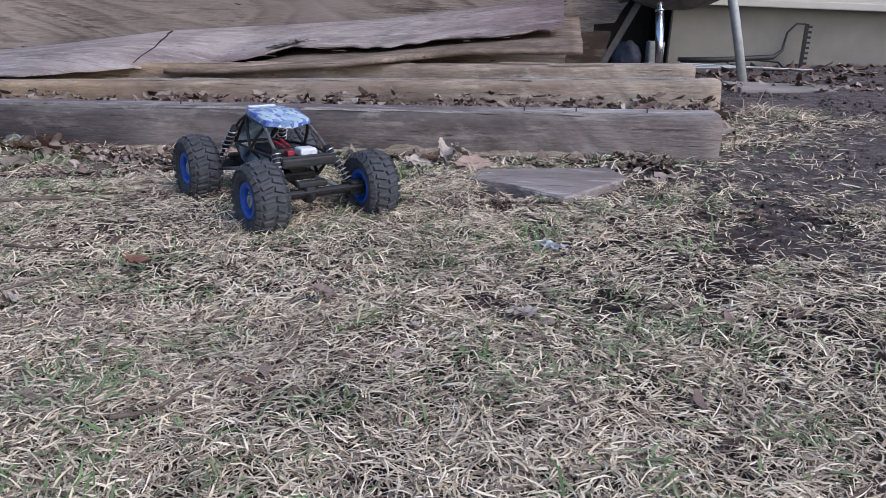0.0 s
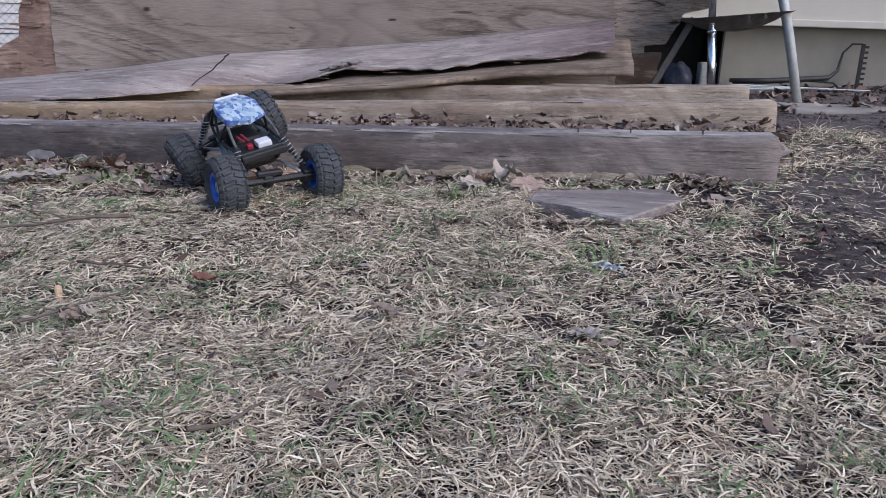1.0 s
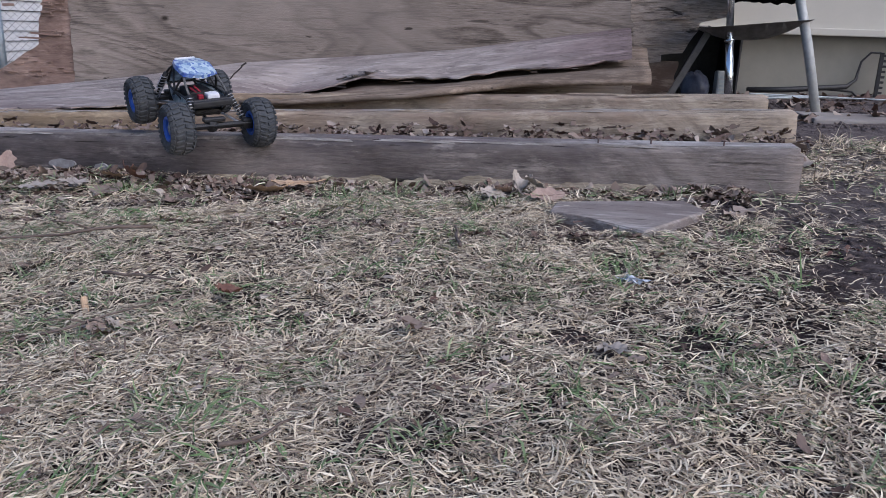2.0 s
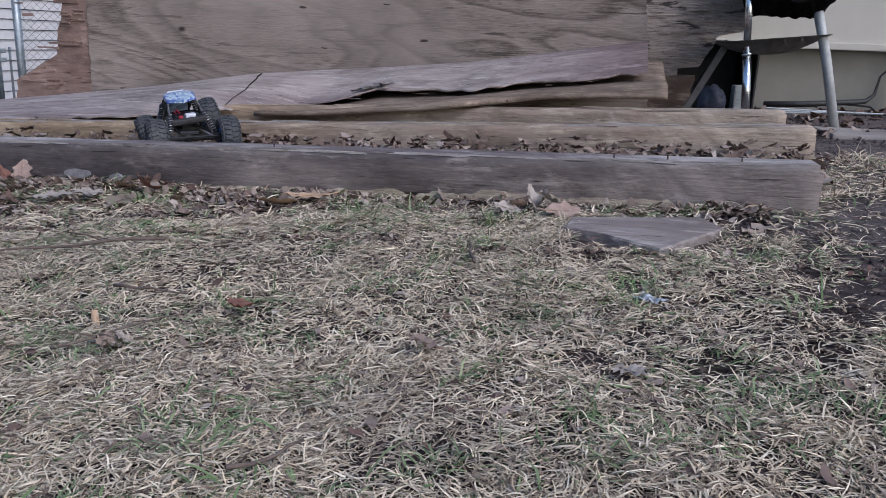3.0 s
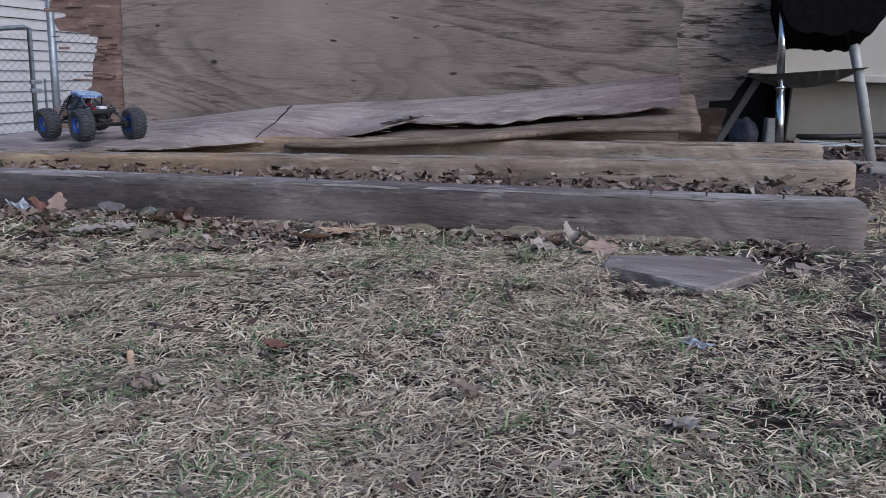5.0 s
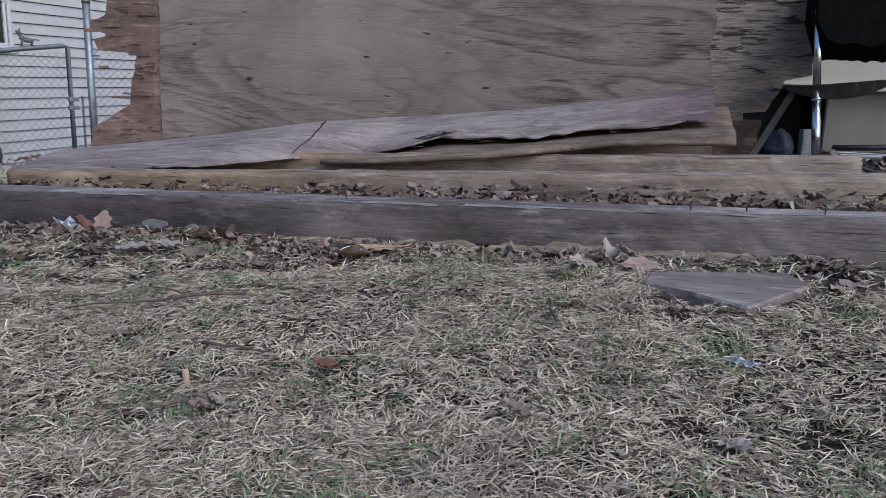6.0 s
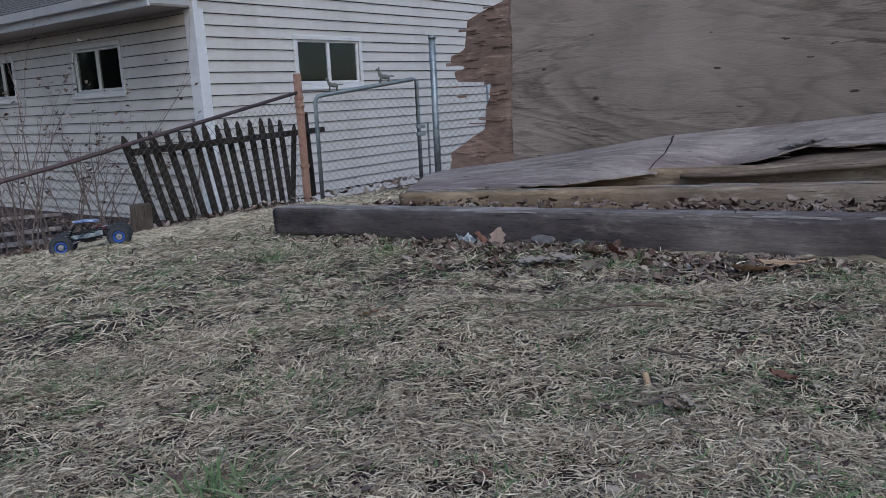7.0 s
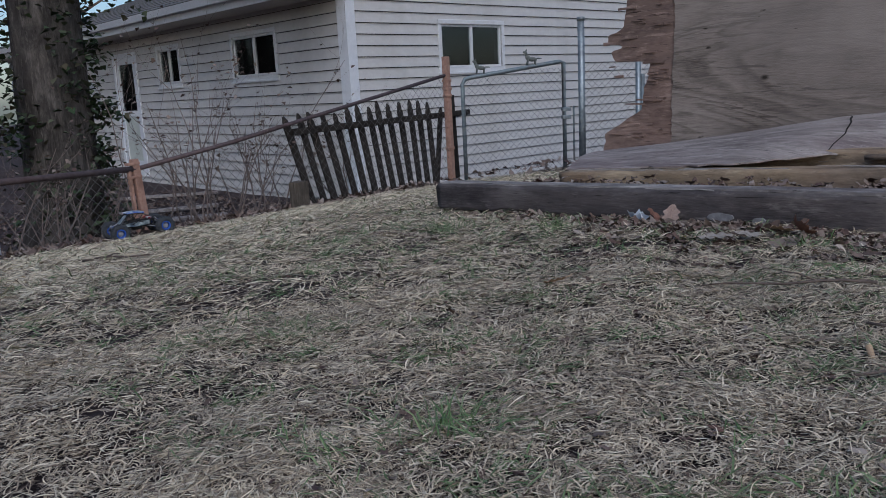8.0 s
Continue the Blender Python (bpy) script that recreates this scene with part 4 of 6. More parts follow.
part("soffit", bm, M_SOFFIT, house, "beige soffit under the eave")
bm = bmesh.new()
soft_box(bm, HX - 0.545, HX - 0.522, HY - 0.03, HY + SIDE_LEN, EAVE - 0.01, EAVE + 0.17, bevel=0.004, segments=1)
part("fascia", bm, M_WHITE, house)
bm = bmesh.new()
pr = [(0.0, 0.0), (-0.03, -0.085), (-0.085, -0.085), (-0.115, 0.0), (-0.11, 0.0), (-0.082, -0.08), (-0.033, -0.08), (-0.005, 0.0)]
r0 = [bm.verts.new((HX - 0.547 + x, HY - 0.04, EAVE + 0.165 + z)) for x, z in pr]
r1 = [bm.verts.new((HX - 0.547 + x, HY + SIDE_LEN, EAVE + 0.165 + z)) for x, z in pr]
for k in range(8):
    bm.faces.new((r0[k], r0[(k + 1) % 8], r1[(k + 1) % 8], r1[k]))
bm.faces.new(r0)
bm.faces.new(r1[::-1])
part("gutter", bm, M_WHITE, house)
bm = bmesh.new()
box(bm, HX - 0.52, HX, HY - 0.035, HY - 0.015, EAVE + 0.02, EAVE + 0.24)
part("eave_end", bm, M_WHITE, house)
bm = bmesh.new()
tube(bm, [(HX - 0.03, HY - 0.06, EAVE + 0.10), (HX - 0.03, HY - 0.06, EAVE - 0.02), (HX - 0.025, HY - 0.055, EAVE - 0.16), (HX - 0.02, HY - 0.05, -1.1)], 0.042, 4)
part("downspout", bm, M_WHITE, house)
bm = bmesh.new()
soft_box(bm, HX - 0.045, HX + 0.105, HY - 0.045, HY + 0.105, Z0, EAVE - 0.002, bevel=0.006, segments=1)
part("corner_trim", bm, M_WHITE, house)
bm = bmesh.new()
tube(bm, [(HX - 0.2, HY - 0.05, EAVE + 0.3), (HX - 0.15, HY - 0.06, EAVE + 0.12), (HX - 0.05, HY - 0.08, EAVE + 0.06), (HX + 0.02, HY - 0.05, EAVE + 0.22)], 0.007, 6)
part("service_cable", bm, M_BLACK, house, "black cable looped at the corner")
for k in range(13):
    x0 = HX - 0.6 + 0.30 * k
    z0_ = EAVE + 0.18 + 0.105 * k
    bm = bmesh.new()
    box(bm, 0, 0.34, HY - 0.25, HY + SIDE_LEN + 0.2, 0, 0.014, Matrix.Translation((x0, 0, z0_)) @ Matrix.Rotation(-math.atan(0.35) + 0.03, 4, "Y"))
    part("shingle_course", bm, M_SHINGLE, house)


# ---- chain-link fence ----
def links(name, p0, p1, b0, b1, t0, t1, parent, step=0.058, material=None):
    """Woven wire between two uprights: crossing wires from bottom line to top line."""
    p0, p1 = Vector(p0), Vector(p1)
    L = (p1 - p0).length
    d = (p1 - p0) / L
    bm = bmesh.new()
    bottom = lambda u: b0 + (b1 - b0) * u / L
    top = lambda u: t0 + (t1 - t0) * u / L
    H = max(t0 - b0, t1 - b1)
    n = int((L + H) / step) + 2
    for sgn in (1, -1):
        for k in range(-int(H / step) - 8, n + 8):
            us, pts = k * step, []
            for i in range(33):
                v = -0.3 + (H + 0.6) * i / 32
                u = us + sgn * v + (H if sgn < 0 else 0)
                z = min(b0, b1) + v
                if 0 <= u <= L and bottom(u) <= z <= top(u):
                    w = 0.004 * math.sin(u * 9) + 0.012 * noise.noise((u * 4, v * 4, sgn))
                    pts.append((p0.x + d.x * u - d.y * (0.003 * sgn + w), p0.y + d.y * u + d.x * (0.003 * sgn + w), z))
            if len(pts) > 1:
                tube(bm, pts[::4] + [pts[-1]] if len(pts) > 5 else pts, 0.0014, 3, cap=False)
    ob = part(name, bm, material or M_WIRE, parent, "old woven chain-link wire")
    return tagged(ob, kind="stuff")


A, B, C = (3.735, 4.47), (1.175, 4.21), (0.43, 4.09)
fence = tagged(new("chain_link_fence"), "old chain-link fence with rusty posts and sagging wire", "fence")
bm = bmesh.new()
soft_box(bm, -0.022, 0.022, -0.022, 0.022, -0.75, 0.50, bevel=0.004, m=pose(A[0], A[1], 0, 0, -0.6, 10))
for z in (0.31, 0.25, 0.20, -0.2):
    soft_box(bm, -0.027, 0.027, -0.027, 0.027, z, z + 0.02, bevel=0.003, m=pose(A[0], A[1], 0, 0, -0.6, 10))
part("post", bm, M_RUST, fence, "orange rusty square post")
bm = bmesh.new()
soft_box(bm, -0.020, 0.020, -0.015, 0.015, -0.75, -0.02, bevel=0.003, m=pose(B[0], B[1], 0, 0, -4, 10))
soft_box(bm, -0.045, -0.03, -0.012, 0.012, -0.75, -0.07, bevel=0.003, m=pose(B[0], B[1], 0, 0, -2, 10))
for z in (-0.05, -0.12):
    soft_box(bm, -0.048, 0.022, -0.018, 0.018, z, z + 0.014, bevel=0.002, m=pose(B[0], B[1], 0, 0, -4, 10))
part("post", bm, M_RUST, fence, "leaning rusty channel post")
bm = bmesh.new()
tube(bm, [(C[0], C[1], -0.8), (C[0], C[1], -0.07)], 0.024, 12)
part("post", bm, M_WHITE, fence, "white painted post", smooth=True)
bm = bmesh.new()
tube(bm, [(A[0], A[1], 0.365), (1.75, 4.265, 0.012), (B[0], B[1], -0.075)], 0.0125, 10)
part("top_rail", bm, M_RAIL, fence, "rusty sloping top rail", smooth=True)
bm = bmesh.new()
tube(bm, [(B[0], B[1], -0.072), (C[0], C[1], -0.058), (-0.9, 3.86, -0.07)], 0.016, 10)
part("top_rail", bm, M_RAIL, fence, "rusty top rail", smooth=True)
links("chain_link", (*A, 0), (*B, 0), -0.52, -0.40, 0.36, -0.08, fence)
links("chain_link", (*B, 0), (*C, 0), -0.44, -0.46, -0.075, -0.06, fence)
links("chain_link", (*C, 0), (-0.9, 3.86, 0), -0.44, -0.42, -0.06, -0.08, fence)

gate = tagged(new("garden_gate"), "closed chain-link garden gate with a weathered pipe frame", "gate")
G0, G1 = (3.815, 4.385), (4.545, 3.99)
bm = bmesh.new()
tube(bm, [(*G0, -0.56), (*G0, 0.29), (G0[0] + 0.02, G0[1] - 0.01, 0.325), (G0[0] + 0.06, G0[1] - 0.03, 0.335), (G1[0] - 0.03, G1[1] + 0.016, 0.425), (G1[0], G1[1], 0.42), (*G1, -0.50)], 0.0165, 10)
part("gate_frame", bm, M_GREENPIPE, gate, smooth=True)
bm = bmesh.new()
tube(bm, [(*G0, -0.54), (*G1, -0.48)], 0.0165, 10)
part("bottom_bar", bm, M_GREENPIPE, gate, smooth=True)
links("chain_link", (*G0, 0), (*G1, 0), -0.54, -0.48, 0.33, 0.42, gate, 0.05, M_GATEWIRE)
for z in (-0.02, 0.04):
    bm = bmesh.new()
    soft_box(bm, -0.02, 0.05, -0.02, 0.02, 0, 0.03, bevel=0.004, m=pose(G1[0], G1[1], z, 0, 0, -28))
    part("latch", bm, M_GALV, gate, "galvanised latch bracket")
bm = bmesh.new()
tube(bm, [(4.60, 3.94, -0.35), (4.60, 3.94, 0.08)], 0.008, 8)
part("latch_rod", bm, M_GREENPIPE, gate)
bm = bmesh.new()
tube(bm, [(4.635, 3.885, -0.7), (4.635, 3.885, 0.73)], 0.027, 14)
tube(bm, [(4.635, 3.885, 0.725), (4.635, 3.885, 0.752)], 0.031, 14)
tagged(part("gate_post", bm, M_GALV, smooth=True), "tall galvanised round gate post", "post")
side = tagged(new("side_fence"), "short chain-link run beside the tall gate post", "fence")
bm = bmesh.new()
tube(bm, [(4.885, 3.53, -0.7), (4.88, 3.53, 0.44)], 0.022, 12)
part("post", bm, M_GALV, side, smooth=True)
bm = bmesh.new()
tube(bm, [(4.9, 3.5, -0.6), (4.895, 3.5, 0.30)], 0.016, 10)
part("strut", bm, M_GREENPIPE, side, smooth=True)
links("chain_link", (4.635, 3.885, 0), (4.885, 3.53, 0), -0.36, -0.3, 0.40, 0.42, side, 0.05)
links("chain_link", (4.885, 3.53, 0), (5.6, 2.3, 0), -0.3, -0.2, 0.42, 0.5, side, 0.05)


def gate_figure(at, turn, size):
    """A small four-legged figure as one plain shape."""
    bm = bmesh.new()
    for p, r in (((0, 0, 0.052), (0.045, 0.018, 0.020)), ((0.038, 0, 0.062), (0.02, 0.017, 0.02)), ((0.052, 0, 0.085), (0.012, 0.01, 0.022)), ((0.066, 0, 0.103), (0.018, 0.01, 0.011)), ((-0.06, 0, 0.062), (0.028, 0.006, 0.006))):
        b2 = bmesh.new()
        bmesh.ops.create_icosphere(b2, subdivisions=2, radius=1, matrix=Matrix.Translation(p) @ Matrix.Diagonal((*r, 1)))
        me = bpy.data.meshes.new("tmp")
        b2.to_mesh(me)
        b2.free()
        bm.from_mesh(me)
        bpy.data.meshes.remove(me)
    for x in (-0.032, 0.035):
        for y in (-0.009, 0.009):
            tube(bm, [(x, y, 0.05), (x + 0.004, y, 0.002)], 0.006, 6)
    for y in (-0.007, 0.007):
        tube(bm, [(0.058, y, 0.108), (0.052, y, 0.128)], [0.006, 0.002], 5)
    ob = tagged(part("animal_figure", bm, M_FIGURE, smooth=True), "small grey animal figure on the gate rail", "figurine", "gate figures")
    ob.matrix_world = pose(*at, 0, -5, turn) @ Matrix.Diagonal((size, size, size, 1))
    return ob


def on_gate(t):
    return (G0[0] + (G1[0] - G0[0]) * t, G0[1] + (G1[1] - G0[1]) * t, 0.345 + 0.085 * t)


gate_figure(on_gate(0.68), 152, 0.95)
gate_figure(on_gate(0.18), 150, 0.85)

# ---- loose picket section leaning on the fence ----
picket_fence = tagged(new("picket_panel"), "dark weathered picket panel leaning on the wire fence", "picket fence")
for k in range(15):
    t = k / 14
    f = t
    x, y = 2.36 + 1.28 * f, 4.31 + 0.24 * f
    rnd = random.Random(k)
    bm = bmesh.new()
    w, h = 0.0225 + rnd.uniform(-0.002, 0.003), 0.65 + 0.06 * t + rnd.uniform(-0.02, 0.02)
    lo = [(-w, 0), (w, 0), (w, h - 0.07), (w * 0.62, h - 0.055), (w * 0.75, h - 0.035), (0, h), (-w * 0.75, h - 0.035), (-w * 0.62, h - 0.055), (-w, h - 0.07)]
    a = [bm.verts.new((px, -0.009, pz)) for px, pz in lo]
    b = [bm.verts.new((px, 0.009, pz)) for px, pz in lo]
    bm.faces.new(a)
    bm.faces.new(b[::-1])
    for i in range(9):
        bm.faces.new((a[i], a[(i + 1) % 9], b[(i + 1) % 9], b[i]))
    lean = -14 + 15 * t + rnd.uniform(-1.5, 1.5) + (14 if k == 14 else 0)
    ob = part("picket", bm, M_PICKET, picket_fence)
    ob.matrix_basis = pose(x - 0.10 * (1 - t) + 0.12 - (0.09 if k == 14 else 0), y + 0.03, zg(x, y) - 0.05 + 0.02 * t, -5, lean, 10)
for z, n in ((0.52, 0),):
    bm = bmesh.new()
    p0, p1 = Vector((2.26, 4.345, zg(1.98, 4.3) - 0.03 + z)), Vector((4.08, 4.59, zg(3.3, 4.5) + 0.02 + z))
    d = (p1 - p0)
    soft_box(bm, 0, d.length, -0.012, 0.02, -0.021, 0.021, bevel=0.004, segments=1, m=axes(p0, d.normalized(), Vector((-d.y, d.x, 0)).normalized(), d.normalized().cross(Vector((-d.y, d.x, 0)).normalized())))
    part("rail", bm, M_PICKET, picket_fence)
bm = bmesh.new()
soft_box(bm, -0.03, 0.03, -0.012, 0.012, 0, 0.66, bevel=0.003, m=pose(3.93, 4.61, -0.45, 0, -3, 10), segments=1)
part("picket", bm, M_PICKET, picket_fence, "last picket beyond the rusty post")
bm = bmesh.new()
soft_box(bm, -0.044, 0.044, -0.042, 0.042, -0.2, 0.18, bevel=0.008, m=pose(2.125, 4.12, zg(2.125, 4.12), 0, -1, 12))
ob = tagged(part("stub_post", bm, M_STUMP), "short sawn wooden post stub in the grass", "post")

# ---- tree with ivy ----
def leaf_cloud(centres, size, rnd):
    """Small pointed leaves, two triangles each, at the given places."""
    c = np.array(centres, float)
    n = len(c)
    a = rnd.uniform(0, 6.28, n)
    el = rnd.uniform(-0.9, 0.6, n)
    s = size * rnd.uniform(0.6, 1.3, n)
    d = np.stack([np.cos(a) * np.cos(el), np.sin(a) * np.cos(el), np.sin(el)], 1)
    side = np.stack([-np.sin(a), np.cos(a), rnd.uniform(-0.6, 0.6, n)], 1)
    side /= np.linalg.norm(side, axis=1)[:, None]
    up = np.cross(d, side) * (s * 0.2)[:, None]
    v = np.stack([c, c + d * (s * 0.45)[:, None] + side * (s * 0.42)[:, None] + up, c + d * s[:, None], c + d * (s * 0.45)[:, None] - side * (s * 0.42)[:, None] + up], 1).reshape(-1, 3)
    return v, np.arange(4 * n).reshape(n, 4)


TX, TY = 1.42, 6.25
TZ = zg(TX, TY)
tree = tagged(new("tree"), "large bare tree with an ivy-covered trunk behind the fence", "tree")
bm = bmesh.new()
rings = []
for i in range(40):
    h = i / 39 * 5.5 - 0.2
    r0 = 0.245 + 0.12 * math.exp(-(h + 0.2) * 3) - 0.01 * h
    ring = []
    for k in range(40):
        a = 2 * math.pi * k / 40
        ridge = abs(noise.noise((math.cos(a) * 5, math.sin(a) * 5, h * 0.8))) + 0.5 * abs(noise.noise((math.cos(a) * 12, math.sin(a) * 12, h * 2)))
        r = r0 * (0.86 + 0.42 * ridge)
        ring.append(bm.verts.new((TX + 0.03 * h + r * math.cos(a), TY + r * math.sin(a), TZ + h)))
    rings.append(ring)
for p, q in zip(rings, rings[1:]):
    for k in range(40):
        bm.faces.new((p[k], p[(k + 1) % 40], q[(k + 1) % 40], q[k]))
part("trunk", bm, M_BARK, tree, "furrowed grey-brown trunk", smooth=True)


def branch(bm, p, d, length, r, depth, rnd, n=6, tips=None, wander=0.35, lift=0.1):
    pts, rad = [Vector(p)], [r]
    d = Vector(d).normalized()
    k = 5
    for i in range(k):
        d = (d + Vector((rnd.uniform(-1, 1), rnd.uniform(-1, 1), rnd.uniform(-1, 1) + lift)) * wander * 0.5).normalized()
        pts.append(pts[-1] + d * length / k)
        rad.append(r * (1 - 0.75 * (i + 1) / k))
        if tips is not None:
            tips.append(pts[-1].copy())
        if depth > 0 and i > 0 and rnd.random() < 0.75:
            dd = (d + Vector((rnd.uniform(-1, 1), rnd.uniform(-1, 1), rnd.uniform(-0.4, 0.8)))).normalized()
            branch(bm, pts[-1], dd, length * rnd.uniform(0.4, 0.65), rad[-1] * 0.7, depth - 1, rnd, max(4, n - 1), tips, wander, lift)
    tube(bm, pts, rad, n, cap=False)


rnd = random.Random(11)
tips = []
for k in range(7):
    bm = bmesh.new()
    a = rnd.uniform(0, 6.28) if k > 2 else (5.4, 5.9, 0.3)[k]
    h = (1.9, 2.3, 2.8, 3.2, 3.9, 4.6, 5.2)[k]
    branch(bm, (TX + 0.2 * math.cos(a), TY + 0.2 * math.sin(a), TZ + h), (math.cos(a), math.sin(a), 0.5), 1.9, 0.055, 3, rnd, 7, tips)
    part("limb", bm, M_BARK, tree)
nr = np.random.RandomState(4)
cs = []
for i in range(2600):
    a, h = nr.uniform(0, 6.28), nr.uniform(0.05, 3.2) ** 1.0
    keep = 0.55 + 0.5 * math.sin(3 * a + 4 * h) + (0.35 if -1.2 < math.atan2(math.sin(a + 0.6), math.cos(a + 0.6)) < 1.0 else -0.1)
    if nr.rand() < keep:
        r = 0.265 + 0.10 * math.exp(-3 * h) + abs(nr.normal(0, 0.035))
        cs.append((TX + 0.03 * h + r * math.cos(a), TY + r * math.sin(a), TZ + h))
for bx, by, bz, sp, n in ((0.33, -0.1, 1.02, 0.05, 60), (0.40, -0.12, 1.0, 0.04, 40), (0.33, -0.12, 0.72, 0.05, 50), (0.33, -0.1, 0.48, 0.05, 60), (0.30, -0.1, 1.5, 0.07, 60), (0.5, -0.25, 1.95, 0.12, 110), (0.75, -0.3, 2.1, 0.12, 90), (-0.4, -0.2, 0.9, 0.08, 90), (-0.45, -0.2, 1.3, 0.08, 70), (0.35, -0.25, 0.2, 0.09, 90)):
    cs += [tuple(np.array((TX + bx, TY + by, TZ + bz)) + nr.normal(0, sp, 3)) for _ in range(n)]
v, q = leaf_cloud(cs, 0.062, nr)
many("ivy", v, q, M_IVY, "dark green ivy clinging to the trunk", "", tree)

# bare trees far behind the house
for k, (x, y, h) in enumerate(((-3.5, 26, 9), (1.0, 30, 11), (4.0, 27, 9.5), (-8, 24, 10), (9, 30, 10))):
    far = tagged(new("bare_tree"), "bare leafless tree far behind the house", "tree", "distant trees")
    rnd = random.Random(20 + k)
    bm = bmesh.new()
    tube(bm, [(x, y, -1.3), (x + 0.1, y, h * 0.3), (x, y + 0.1, h * 0.6)], [0.3, 0.2, 0.12], 8)
    part("trunk", bm, M_BARK, far)
    bm = bmesh.new()
    for i in range(9):
        a = rnd.uniform(0, 6.28)
        branch(bm, (x, y, h * rnd.uniform(0.25, 0.6)), (math.cos(a), math.sin(a), 0.9), h * 0.4, 0.08, 2, rnd, 4)
    part("crown", bm, M_TWIG, far, "fine bare branches")

# stems out of view, added so the side windows mirror less bright sky
rnd = random.Random(64)
bm = bmesh.new()
for k in range(1500):
    f = rnd.random()
    x, y = -26 + 23.5 * f + rnd.uniform(-2, 2), 10 + 21 * f + rnd.uniform(-2, 2)
    h, lean = rnd.uniform(2.5, 8.0), rnd.uniform(-0.8, 0.8)
    r0 = rnd.uniform(0.03, 0.12)
    tube(bm, [(x, y, -1.3), (x + lean * 0.4, y, h * 0.5), (x + lean, y + lean * 0.5, h)], [r0, r0 * 0.6, r0 * 0.15], 4, cap=False)
tagged(part("distant_woods", bm, M_BARK), "unseen bare stems added to darken side window reflections", "woods", kind="stuff")

# ---- thickets along the fence ----
def shrub(x, y, h, seed, n=5, spread=0.35):
    rnd = random.Random(seed)
    ob = tagged(new("bare_shrub"), "bare thin-stemmed shrub tangled in the wire fence", "shrub", "fence shrubs")
    tips = []
    for k in range(n):
        bm = bmesh.new()
        sx, sy = x + rnd.uniform(-0.12, 0.12), y + rnd.uniform(-0.08, 0.08)
        branch(bm, (sx, sy, zg(sx, sy) - 0.03), (rnd.uniform(-spread, spread), rnd.uniform(-spread, spread) * 0.5, 1), h * rnd.uniform(0.7, 1.15), 0.006, 2, rnd, 5, tips, 0.4, 0.25)
        part("stem", bm, M_STEM, ob)
    nr_ = np.random.RandomState(seed)
    pick = [tuple(t) for t in tips if rnd.random() < 0.2]
    if pick:
        vv, qq = leaf_cloud(pick, 0.03, nr_)
        many("dry_leaves", vv, qq, M_LEAF, "few dry curled leaves", "", ob)
    return ob


for k, (x, y, h, n) in enumerate(((1.55, 4.45, 0.75, 3), (1.85, 4.6, 1.3, 2), (2.05, 4.65, 0.6, 3), (2.35, 4.5, 0.6, 3), (1.3, 4.7, 0.45, 3), (2.8, 4.62, 0.55, 3), (0.75, 4.4, 0.5, 4), (0.55, 4.7, 0.6, 4), (0.3, 4.3, 0.5, 4), (0.95, 5.1, 0.5, 3), (2.6, 5.6, 1.6, 1), (1.75, 5.4, 1.9, 1), (1.45, 4.36, 0.55, 4), (1.68, 4.38, 0.7, 4), (1.92, 4.42, 0.65, 4), (2.16, 4.45, 0.6, 4), (0.2, 4.5, 0.5, 4), (0.42, 4.95, 0.6, 4), (0.92, 4.55, 0.45, 4), (1.12, 4.45, 0.4, 3), (0.62, 5.3, 0.6, 4))):
    shrub(x, y, h, 40 + k, n)


# ---- grass ----
def field(x, y, f=1.0, s=0.0):
    """Smooth patchiness between 0 and 1."""
    return 0.5 + 0.16 * (np.sin(f * 5.1 * x + 2.3 * f * y + s) + np.sin(f * 3.7 * y - 2.9 * f * x + 1.7 * s) + np.sin(f * 8.3 * x * 0.7 + f * 7.1 * y + 2.1 + s))


